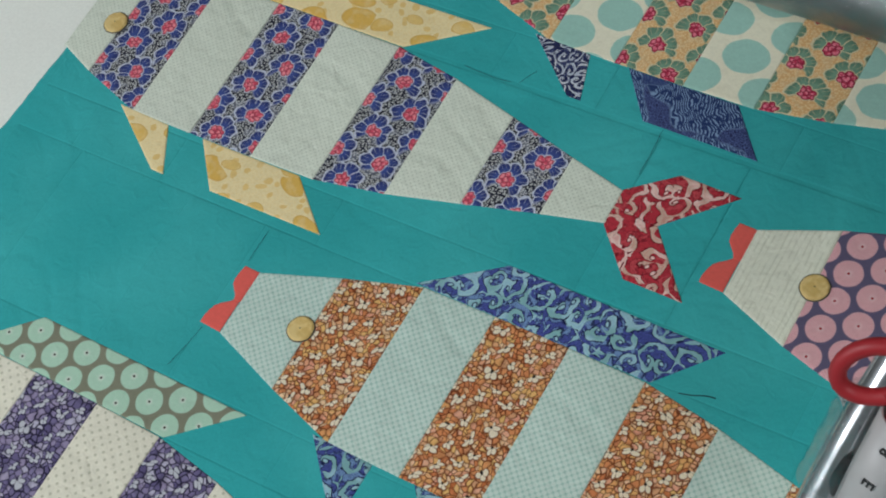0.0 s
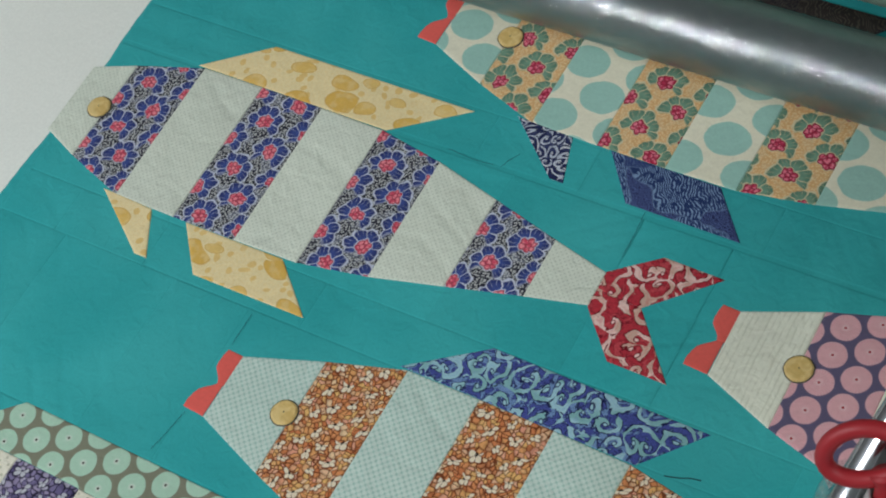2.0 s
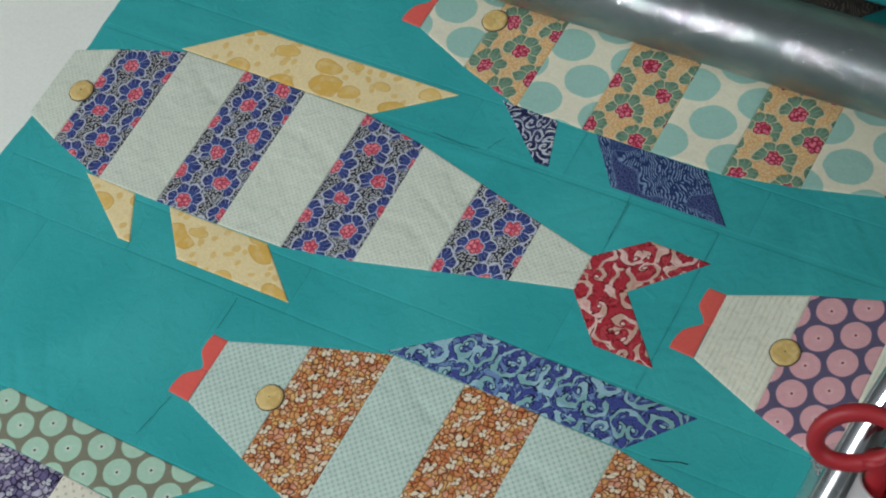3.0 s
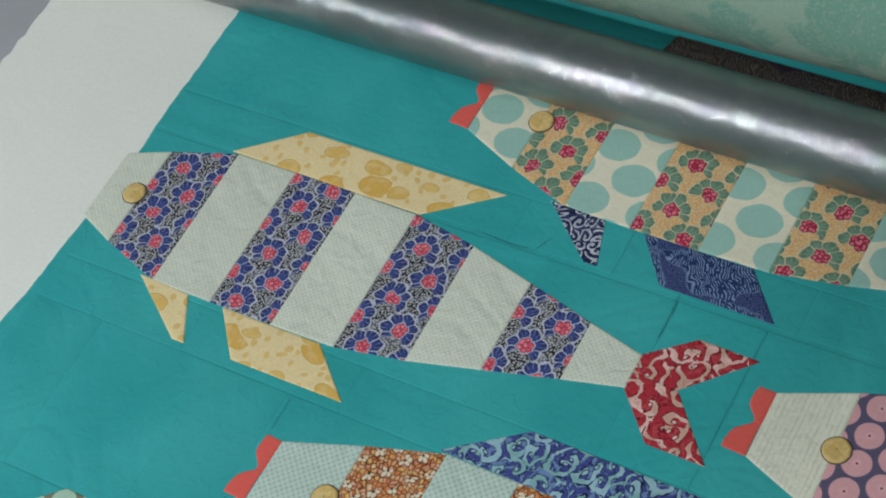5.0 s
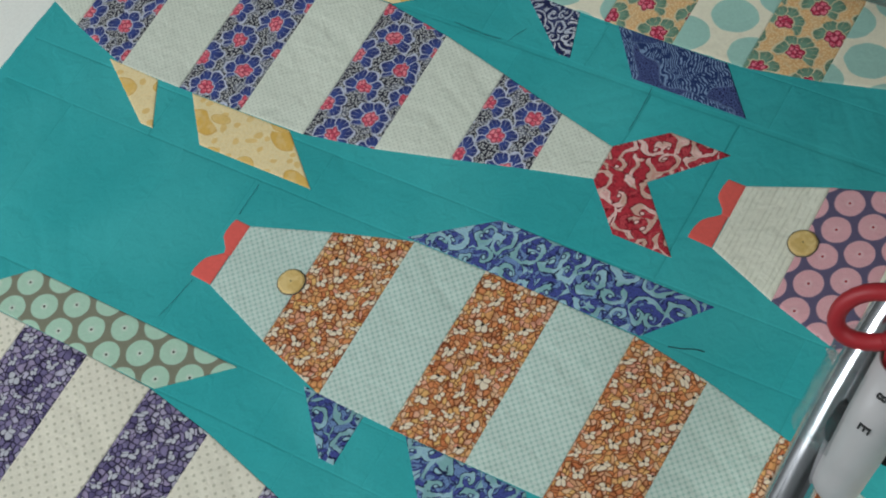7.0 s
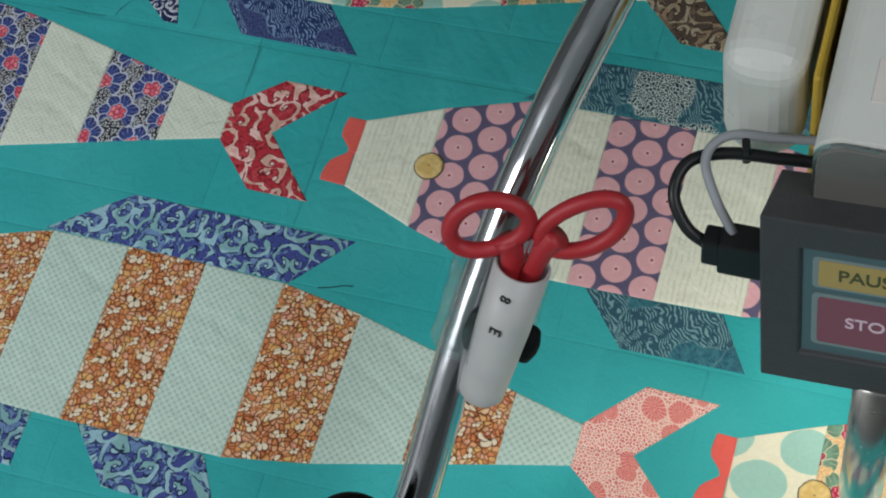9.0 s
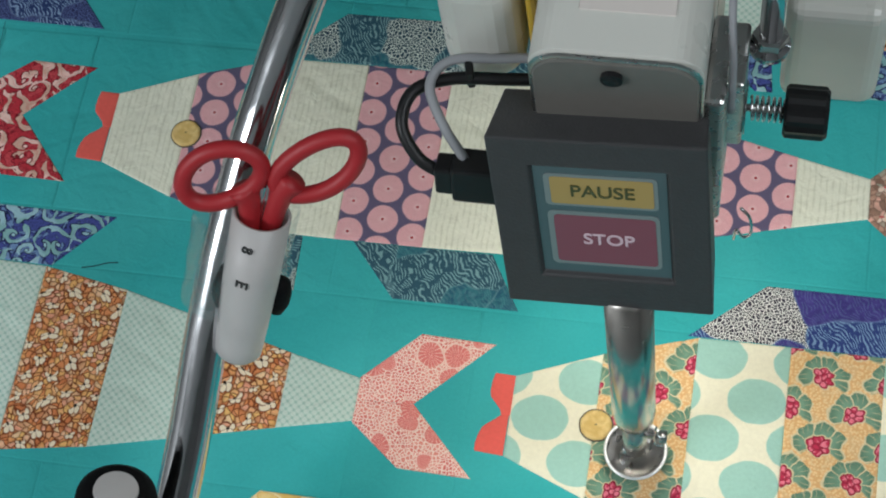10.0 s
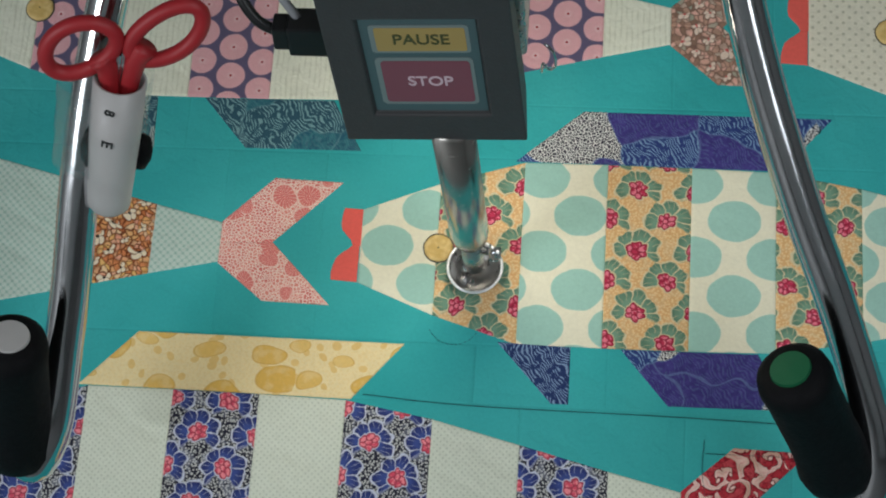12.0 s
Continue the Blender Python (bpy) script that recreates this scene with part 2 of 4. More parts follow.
def swirl_cloth(name, base_a, base_b, pale_a, pale_b, line, scale, turns=1.7):
    """Bold pale scrolls, outlined dark, that wind round scattered middles over two-toned ragged leaves."""
    n = Nodes(name)
    place = n.bent(48.0, 0.016)
    cell = n.voronoi(scale, "F1", 0.9, place)
    off = n.add("ShaderNodeVectorMath")
    off.operation = "SUBTRACT"
    n.link(place, off.inputs[0])
    n.link(cell["Position"], off.inputs[1])
    sep = n.add("ShaderNodeSeparateXYZ")
    n.link(off.outputs[0], sep.inputs[0])
    own = n.red(cell["Color"])
    angle = n.m("ARCTAN2", sep.outputs[1], sep.outputs[0])
    turn = n.m("MULTIPLY_ADD", n.m("GREATER_THAN", own, 0.5), 2.0, -1.0)
    ragged = n.m("MULTIPLY_ADD", n.noise(210.0, 2.0, 0.6)["Fac"], 0.50, n.m("MULTIPLY", n.noise(70.0, 1.0)["Fac"], 1.3))
    level = n.m("MULTIPLY_ADD", n.m("MULTIPLY", turn, angle), 0.15915, n.m("MULTIPLY_ADD", cell["Distance"], turns, own))
    v = n.m("FRACT", n.m("ADD", level, ragged))
    leaf = n.noise(105.0, 2.0, 1.6)["Fac"]
    col = n.mix(n.step(leaf, 0.50, 0.54), base_a, base_b)
    col = n.mix(n.m("MULTIPLY", n.step(n.m("ABSOLUTE", n.m("SUBTRACT", leaf, 0.52)), 0.030, 0.012), 0.85), col, line)
    vein = n.noise(260.0, 1.0, 2.2)["Fac"]
    col = n.mix(n.m("MULTIPLY", n.step(n.m("ABSOLUTE", n.m("SUBTRACT", vein, 0.5)), 0.040, 0.015), 0.55), col, line)
    inner = n.mix(n.step(n.noise(60.0, 1.0)["Fac"], 0.44, 0.56), pale_a, pale_b)
    inner = n.mix(n.m("MULTIPLY", n.step(n.m("ABSOLUTE", n.m("SUBTRACT", v, 0.20)), 0.035, 0.01), 0.35), inner, base_b)
    from_mid = n.m("MULTIPLY_ADD", n.noise(130.0, 1.0)["Fac"], 0.22, n.m("SUBTRACT", n.m("ABSOLUTE", n.m("SUBTRACT", v, 0.22)), 0.11))
    col = n.mix(n.step(from_mid, 0.285, 0.255), col, line)
    col = n.mix(n.step(from_mid, 0.200, 0.175), col, inner)
    col = n.mix(n.step(cell["Distance"], 0.13, 0.10), col, line)
    col = n.mix(n.step(cell["Distance"], 0.085, 0.06), col, pale_a)
    return n.cloth(col)


def coral_cloth(name, plains, strokes, stroke, lace_ground, lace, scale, fine, share=0.3, plain=0.40, shift=0.0):
    """Broad wavy patches: some of plain mottled dye, some brushed with short strokes, some grown over by a pale lace."""
    n = Nodes(name)
    moved_place = n.add("ShaderNodeVectorMath")
    moved_place.operation = "ADD"
    n.link(n.bent(38.0, 0.030), moved_place.inputs[0])
    moved_place.inputs[1].default_value = (shift, shift * 0.7, 0)
    place = moved_place.outputs[0]
    zone = n.voronoi(scale, "F1", 1.0, place)
    kind = n.red(zone["Color"])
    mottle = n.noise(fine * 0.8, 3.0, 1.0)["Fac"]
    col = n.mix(n.step(mottle, 0.35, 0.65), plains[0], plains[1])
    flow = n.m("SINE", n.m("MULTIPLY_ADD", n.m("MULTIPLY_ADD", n.y, 0.7, n.x), fine * 8.0, n.m("MULTIPLY", n.noise(55.0, 2.0)["Fac"], 60.0)))
    strand = n.m("MULTIPLY", n.step(flow, 0.0, 0.55), n.step(n.noise(fine * 0.9, 1.0)["Fac"], 0.38, 0.50))
    brushed = n.mix(n.m("MULTIPLY", strand, 0.92), strokes, stroke)
    col = n.mix(n.m("MULTIPLY", strand, 0.16), col, stroke)
    col = n.mix(n.step(kind, plain - 0.005, plain + 0.005), col, brushed)
    web = n.voronoi(fine * 1.7, "DISTANCE_TO_EDGE", 1.0, n.bent(150.0, 0.006))["Distance"]
    netted = n.mix(n.step(web, 0.17, 0.09), lace_ground, lace)
    col = n.mix(n.step(kind, 1.0 - share - 0.005, 1.0 - share + 0.005), col, netted)
    rim = n.voronoi(scale, "DISTANCE_TO_EDGE", 1.0, place)["Distance"]
    col = n.mix(n.m("MULTIPLY", n.step(rim, 0.025, 0.010), 0.30), col, stroke)
    return n.cloth(col)


def lace_shell_cloth():
    """Coral fans with ribs on a pale ground of fine coral lace."""
    n = Nodes("coral_shell_cotton")
    web = n.voronoi(520.0, "DISTANCE_TO_EDGE", 1.0, n.bent(140.0, 0.004))["Distance"]
    tint = n.mix(n.step(n.noise(55.0, 2.0)["Fac"], 0.40, 0.62), rgb(236, 146, 134), rgb(226, 118, 112))
    col = n.mix(n.m("MULTIPLY", n.step(web, 0.20, 0.10), 0.9), tint, rgb(254, 230, 216))
    place = n.bent(60.0, 0.010)
    v = n.voronoi(62.0, "F1", 0.95, place)
    off = n.add("ShaderNodeVectorMath")
    off.operation = "SUBTRACT"
    n.link(place, off.inputs[0])
    n.link(v["Position"], off.inputs[1])
    sep = n.add("ShaderNodeSeparateXYZ")
    n.link(off.outputs[0], sep.inputs[0])
    own = n.red(v["Color"])
    a = n.m("ARCTAN2", sep.outputs[1], sep.outputs[0])
    rib = n.m("ABSOLUTE", n.m("SINE", n.m("MULTIPLY", a, 9.0)))
    fan = n.mix(n.m("MULTIPLY", n.step(rib, 0.55, 0.15), 0.90), rgb(232, 128, 120), rgb(250, 200, 188))
    fan = n.mix(n.m("MULTIPLY", n.step(n.m("FRACT", n.m("MULTIPLY", v["Distance"], 7.0)), 0.25, 0.05), 0.45), fan, rgb(214, 92, 94))
    size = n.m("MULTIPLY_ADD", own, 0.32, 0.20)
    rel = n.m("DIVIDE", v["Distance"], size)
    seen = n.step(n.m("FRACT", n.m("MULTIPLY", own, 5.3)), 0.30, 0.32)
    col = n.mix(n.m("MULTIPLY", n.step(rel, 1.08, 0.98), seen), col, rgb(250, 214, 200))
    col = n.mix(n.m("MULTIPLY", n.step(rel, 0.96, 0.88), seen), col, fan)
    return n.cloth(col)


def shell_cloth(name, ground, tones, scale, speck, edge_tone):
    """Large scattered rounded shells and small chips on a pale ground."""
    n = Nodes(name)
    place = n.bent(38.0, 0.012)
    stretch = n.add("ShaderNodeVectorMath")
    stretch.operation = "MULTIPLY"
    n.link(place, stretch.inputs[0])
    stretch.inputs[1].default_value = (0.72, 1.15, 1.0)
    v = n.voronoi(scale, "F1", 0.8, stretch.outputs[0])
    rnd = n.red(v["Color"])
    size = n.m("MULTIPLY_ADD", rnd, 0.26, 0.16)
    rel = n.m("DIVIDE", v["Distance"], size)
    shell = n.ramp(rnd, tones)
    shell = n.mix(n.m("MULTIPLY", n.step(n.noise(120.0, 2.0)["Fac"], 0.45, 0.65), 0.35), shell, ground)
    rib = n.m("ABSOLUTE", n.m("SINE", n.m("MULTIPLY", v["Distance"], 46.0)))
    shell = n.mix(n.m("MULTIPLY", n.step(rib, 0.40, 0.08), 0.22), shell, edge_tone)
    dots = n.voronoi(480.0)["Distance"]
    col = n.mix(n.m("MULTIPLY", n.step(dots, 0.42, 0.25), 0.5), ground, speck)
    small = n.voronoi(scale * 2.6, "F1", 1.0, place)
    chip = n.m("MULTIPLY", n.step(small["Distance"], 0.32, 0.25), n.step(n.red(small["Color"]), 0.55, 0.6))
    col = n.mix(n.m("MULTIPLY", chip, 0.65), col, n.ramp(n.red(small["Color"]), tones))
    col = n.mix(n.step(rel, 1.08, 0.98), col, edge_tone)
    col = n.mix(n.step(rel, 0.98, 0.90), col, shell)
    return n.cloth(col)


def eye_cloth():
    n = Nodes("mustard_mottled_cotton")
    blot = n.noise(150.0, 3.0, 1.0)["Fac"]
    col = n.mix(n.step(blot, 0.38, 0.62), rgb(222, 186, 114), rgb(236, 206, 140))
    return n.cloth(col, 0.4, 0.2)


MAT = {
    "teal": teal_cloth(),
    "navy_flower": flower_cloth("navy_flower_cotton", rgb(190, 190, 186), rgb(44, 44, 58), rgb(66, 82, 146), rgb(48, 58, 112), rgb(204, 208, 224), rgb(222, 86, 108), rgb(242, 144, 152), 0.0130, 0.0335, 0.0407, 0.963, 0.82, -0.80, 620.0),
    "green_flower": flower_cloth("green_flower_cotton", rgb(238, 204, 152), rgb(226, 178, 122), rgb(122, 158, 134), rgb(100, 134, 112), rgb(222, 206, 168), rgb(196, 54, 84), rgb(236, 130, 148), 0.0136, 0.0346, 0.0376, 0.032, 0.402, -0.55, 560.0),
    "cream_pin": pin_cloth("pale_green_pin_cotton", rgb(225, 230, 213), rgb(156, 166, 146), 0.0038, 0.0006, 0.34),
    "mint_check": pin_cloth("mint_check_cotton", rgb(160, 197, 183), rgb(216, 228, 217), 0.0046, 0.0016, 0.8),
    "cream_line": line_cloth("cream_lined_cotton", rgb(238, 238, 219), rgb(224, 224, 203), 0.0034),
    "cream_dot": pin_cloth("cream_dotted_cotton", rgb(234, 228, 208), rgb(180, 176, 150), 0.0074, 0.0010, 0.65),
    "mint_spot": dot_cloth("mint_spotted_cotton", rgb(240, 234, 208), rgb(164, 206, 192), 0.0155, 0.0453, 0.0463, 0.747, 0.755, flat=1.21),
    "pink_pearl": dot_cloth("pink_circle_cotton", rgb(102, 94, 122), rgb(232, 172, 178), 0.0088, 0.0375, 0.0194, 0.463, 0.74, rgb(176, 40, 50), 0.45),
    "mint_pearl": dot_cloth("mint_circle_cotton", rgb(132, 132, 112), rgb(172, 210, 184), 0.0090, 0.0390, 0.0202, 0.1, 0.1, rgb(60, 60, 50), 0.3),
    "orange_petal": leafy_cloth("orange_petal_cotton", [(0.0, rgb(208, 122, 76)), (0.25, rgb(226, 152, 98)), (0.48, rgb(234, 188, 116)), (0.66, rgb(230, 160, 132)), (0.85, rgb(240, 206, 162)), (1.0, rgb(198, 112, 64))], rgb(112, 52, 24), 310.0, rgb(248, 234, 206), rgb(40, 32, 30)),
    "purple_floral": leafy_cloth("purple_floral_cotton", [(0.0, rgb(96, 86, 126)), (0.4, rgb(132, 122, 158)), (0.75, rgb(160, 146, 176)), (1.0, rgb(196, 190, 208))], rgb(26, 22, 46), 245.0, rgb(206, 206, 212), rgb(46, 38, 66)),
    "yellow_shell": shell_cloth("yellow_shell_cotton", rgb(246, 224, 172), [(0.0, rgb(240, 206, 132)), (0.5, rgb(236, 194, 108)), (1.0, rgb(230, 184, 92))], 47.0, rgb(242, 214, 154), rgb(222, 176, 90)),
    "pink_shell": lace_shell_cloth(),
    "red_swirl": swirl_cloth("red_swirl_cotton", rgb(196, 56, 68), rgb(206, 76, 84), rgb(244, 206, 196), rgb(218, 178, 160), rgb(126, 24, 38), 60.0),
    "blue_paisley": swirl_cloth("blue_paisley_cotton", rgb(74, 84, 154), rgb(116, 146, 190), rgb(160, 198, 208), rgb(134, 180, 180), rgb(26, 32, 72), 66.0),
    "purple_coral": coral_cloth("purple_coral_cotton", (rgb(62, 56, 122), rgb(74, 66, 136)), rgb(48, 66, 124), rgb(128, 160, 196), rgb(52, 46, 62), rgb(232, 232, 226), 26.0, 330.0, 0.30, 0.24, 0.62),
    "teal_coral": coral_cloth("sea_blue_coral_cotton", (rgb(42, 92, 112), rgb(58, 118, 128)), rgb(50, 88, 104), rgb(128, 168, 172), rgb(40, 70, 86), rgb(206, 218, 210), 30.0, 300.0, 0.34, 0.30, 0.11),
    "indigo_coral": coral_cloth("indigo_coral_cotton", (rgb(44, 56, 104), rgb(56, 74, 122)), rgb(40, 58, 104), rgb(136, 162, 196), rgb(46, 52, 92), rgb(84, 100, 150), 30.0, 360.0, 0.15, 0.12),
    "brown_floral": leafy_cloth("rosy_brown_floral_cotton", [(0.0, rgb(120, 92, 78)), (0.4, rgb(190, 150, 130)), (0.7, rgb(226, 176, 160)), (1.0, rgb(150, 158, 140))], rgb(126, 98, 86), 290.0, rgb(236, 214, 196), rgb(196, 90, 90)),
    "brown_paisley": swirl_cloth("brown_paisley_cotton", rgb(96, 80, 70), rgb(132, 112, 94), rgb(188, 172, 146), rgb(164, 140, 112), rgb(56, 46, 42), 80.0),
    "shaded_lace": coral_cloth("shaded_dark_lace_cotton", (rgb(72, 58, 78), rgb(84, 70, 80)), rgb(90, 80, 76), rgb(136, 122, 112), rgb(64, 56, 66), rgb(128, 116, 108), 24.0, 280.0),
    "black_lace": swirl_cloth("navy_lace_cotton", rgb(40, 46, 88), rgb(62, 70, 112), rgb(222, 224, 228), rgb(196, 202, 214), rgb(28, 32, 66), 125.0, 2.0),
    "coral": plain_cloth("coral_cotton", rgb(240, 104, 94)),
    "mustard": eye_cloth(),
    "batting": plain_cloth("white_batting", rgb(246, 246, 236), 0.2, 0.05),
}


def simple(name, colour, rough, metal=0.0, bump=0.0, scale=60.0, spec=0.5):
    """Paint, plastic or metal with slight wear in its gloss."""
    n = Nodes(name, rough, metal)
    f = n.noise(scale, 4.0)["Fac"]
    n.put(n.mix(n.m("MULTIPLY", n.step(f, 0.45, 0.75), 0.25), colour, tuple(v * 0.72 for v in colour)), n.bsdf.inputs["Base Color"])
    n.put(n.m("MULTIPLY_ADD", n.noise(scale * 2.5, 3.0)["Fac"], 0.22, rough - 0.1 if rough > 0.12 else rough - 0.06), n.bsdf.inputs["Roughness"])
    n.bsdf.inputs["Specular IOR Level"].default_value = spec
    if bump:
        b = n.add("ShaderNodeBump")
        b.inputs["Strength"].default_value, b.inputs["Distance"].default_value = bump, 0.001
        n.link(n.noise(scale * 6, 2.0)["Fac"], b.inputs["Height"])
        n.link(b.outputs[0], n.bsdf.inputs["Normal"])
    return n.mat


def wrapped_steel():
    """Galvanised tube under a wrinkled clear film."""
    n = Nodes("film_wrapped_steel", 0.45, 0.60)
    f = n.noise(18.0, 4.0, 1.0)["Fac"]
    n.put(n.mix(f, rgb(138, 146, 144), rgb(108, 117, 117)), n.bsdf.inputs["Base Color"])
    n.put(n.m("MULTIPLY_ADD", n.noise(40.0, 3.0)["Fac"], 0.12, 0.38), n.bsdf.inputs["Roughness"])
    h = n.m("MULTIPLY", n.noise(190.0, 3.0, 1.0)["Fac"], 0.0012)
    b = n.add("ShaderNodeBump")
    b.inputs["Strength"].default_value, b.inputs["Distance"].default_value = 0.08, 1.0
    n.link(h, b.inputs["Height"])
    n.link(b.outputs[0], n.bsdf.inputs["Normal"])
    return n.mat


def clear_film():
    """Thin clear plastic: mostly see-through, with a sharp gloss on its wrinkles."""
    n = Nodes("clear_plastic_film", 0.10)
    h = n.m("MULTIPLY", n.noise(330.0, 2.0, 1.8)["Fac"], 0.0007)
    b = n.add("ShaderNodeBump")
    b.inputs["Strength"].default_value, b.inputs["Distance"].default_value = 0.9, 1.0
    n.link(h, b.inputs["Height"])
    gloss = n.add("ShaderNodeBsdfGlossy")
    gloss.inputs["Roughness"].default_value = 0.05
    n.link(b.outputs[0], gloss.inputs["Normal"])
    clear = n.add("ShaderNodeBsdfTransparent")
    clear.inputs["Color"].default_value = (0.96, 0.97, 0.97, 1)
    mix = n.add("ShaderNodeMixShader")
    n.put(n.m("MULTIPLY_ADD", n.step(n.noise(26.0, 3.0, 0.8)["Fac"], 0.35, 0.65), 0.24, 0.10), mix.inputs[0])
    n.link(clear.outputs[0], mix.inputs[1])
    n.link(gloss.outputs[0], mix.inputs[2])
    out = next(k for k in n.tree.nodes if k.bl_idname == "ShaderNodeOutputMaterial")
    n.link(mix.outputs[0], out.inputs["Surface"])
    return n.mat


def mint_backing():
    """Mint cotton printed with pale brushed leaves."""
    n = Nodes("mint_leaf_backing")
    blot = n.noise(30.0, 3.0, 0.8)["Fac"]
    col = n.mix(n.step(blot, 0.46, 0.56), rgb(150, 178, 160), rgb(122, 166, 148))
    brush = n.noise(150.0, 3.0, 2.5)["Fac"]
    col = n.mix(n.m("MULTIPLY", n.step(brush, 0.50, 0.60), 0.45), col, rgb(164, 184, 166))
    leaf = n.voronoi(34.0, "F1", 1.0, n.bent(50.0, 0.018))
    vein = n.step(n.m("ABSOLUTE", n.m("SUBTRACT", n.m("FRACT", n.m("MULTIPLY", leaf["Distance"], 6.0)), 0.5)), 0.16, 0.05)
    col = n.mix(n.m("MULTIPLY", n.m("MULTIPLY", vein, n.step(n.red(leaf["Color"]), 0.5, 0.52)), 0.45), col, rgb(170, 186, 168))
    return n.cloth(col)


STEEL = wrapped_steel()
FILM = clear_film()
MINT = mint_backing()
CHROME = simple("chrome", (0.60, 0.61, 0.63), 0.07, 1.0, 0.0, 30.0)
IRON = simple("dull_steel", (0.50, 0.49, 0.48), 0.28, 1.0, 0.0, 80.0)
BLACK = simple("black_rubber", (0.004, 0.004, 0.005), 0.7, 0.0, 0.3, 120.0, 0.15)
PLASTIC = simple("black_plastic", (0.008, 0.008, 0.009), 0.42, 0.0, 0.0, 90.0, 0.4)
HOUSING = simple("charcoal_plastic", (0.052, 0.052, 0.054), 0.45, 0.0, 0.25, 140.0, 0.4)
ENAMEL = simple("cream_enamel", (0.68, 0.68, 0.63), 0.3, 0.0, 0.0, 25.0)
GREY = simple("grey_enamel", (0.36, 0.36, 0.35), 0.35, 0.0, 0.0, 25.0)
RED = simple("red_plastic", (0.42, 0.020, 0.027), 0.5, 0.0, 0.0, 60.0)
WHITE = simple("white_plastic", (0.54, 0.52, 0.51), 0.42, 0.0, 0.0, 50.0)
GREEN = simple("green_plastic", (0.0, 0.11, 0.04), 0.6)
YELLOW = simple("yellow_band", (0.62, 0.40, 0.04), 0.5)
CABLE = simple("grey_cable", (0.30, 0.31, 0.33), 0.5)
EYE_SHADE = simple("grey_edge_shade", (0.11, 0.10, 0.08), 0.9)
PAPER = simple("pale_label", (0.72, 0.66, 0.62), 0.7)
INK = simple("dark_ink", (0.03, 0.03, 0.03), 0.6)
PLASTER = simple("unseen_wall_paint", (0.25, 0.25, 0.245), 0.85, 0.0, 0.2, 8.0)
CEIL = simple("ceiling_paint", (0.75, 0.75, 0.73), 0.9, 0.0, 0.2, 8.0)
VINYL = simple("grey_vinyl_floor", (0.78, 0.79, 0.82), 0.5, 0.0, 0.1, 6.0)


def screen_paint(name, colour, power):
    n = Nodes(name, 0.15)
    n.put(colour, n.bsdf.inputs["Base Color"])
    n.put(colour, n.bsdf.inputs["Emission Color"])
    n.bsdf.inputs["Emission Strength"].default_value = power
    return n.mat


LCD = screen_paint("screen_ground", rgb(72, 88, 92), 0.12)
LCD_FRAME = screen_paint("screen_button_edge", rgb(112, 124, 124), 0.12)
LCD_YELLOW = screen_paint("screen_yellow", rgb(152, 130, 76), 0.18)
LCD_RED = screen_paint("screen_red", rgb(118, 66, 78), 0.15)
LCD_INK = screen_paint("screen_olive_letters", rgb(70, 70, 38), 0.1)
LCD_WHITE = screen_paint("screen_pale_letters", rgb(188, 166, 176), 0.2)


# ---- shapes ----
def part(name, bm, material, parent=None, label="", smooth=False):
    """Links a bmesh as one mesh object, under parent if there is one."""
    me = bpy.data.meshes.new(name)
    if smooth:
        for f in bm.faces:
            f.smooth = True
    bm.to_mesh(me)
    bm.free()
    me.materials.append(material)
    ob = new(name, me)
    if parent:
        ob.parent = parent
    if label:
        ob["label"] = label
    return ob


def thing(name, label, category, group="", kind="", at=(0, 0, 0), turn=0.0):
    ob = new(name)
    ob.empty_display_size = 0.02
    ob.matrix_world = pose(*at, 0, 0, math.degrees(turn))
    return tagged(ob, label, category, group, kind)


def pillow(points, z0, z1, inset):
    """A flat piece of cloth with its edges turned down into the seam."""
    bm = bmesh.new()
    pts = [Vector((x, y)) for x, y in points]
    if sum(a.x * b.y - b.x * a.y for a, b in zip(pts, pts[1:] + pts[:1])) < 0:
        pts.reverse()
    count = len(pts)

    def ring(d, z):
        out = []
        for i in range(count):
            a, b, c = pts[i - 1], pts[i], pts[(i + 1) % count]
            u, v = (b - a).normalized(), (c - b).normalized()
            nu, nv = Vector((-u.y, u.x)), Vector((-v.y, v.x))
            k = nu + nv
            k = k / max(0.35, 1 + nu.dot(nv))
            out.append(bm.verts.new((*(b + k * d), z)))
        return out

    rings = [ring(0, z0), ring(inset * 0.25, z0 + (z1 - z0) * 0.7), ring(inset, z1)]
    for lo, hi in zip(rings, rings[1:]):
        for i in range(count):
            bm.faces.new((lo[i], lo[(i + 1) % count], hi[(i + 1) % count], hi[i]))
    bm.faces.new(rings[-1])
    bm.faces.new(list(reversed(rings[0])))
    bmesh.ops.triangulate(bm, faces=[f for f in bm.faces if len(f.verts) > 4])
    return bm


def rounded_box(sx, sy, sz, bevel, segments=3):
    bm = bmesh.new()
    bmesh.ops.create_cube(bm, size=1.0, matrix=Matrix.Diagonal((sx, sy, sz, 1)))
    if bevel:
        bmesh.ops.bevel(bm, geom=bm.edges[:], offset=bevel, segments=segments, profile=0.5, affect="EDGES")
    return bm


def moved(bm, m):
    bmesh.ops.transform(bm, matrix=m, verts=bm.verts[:])
    return bm


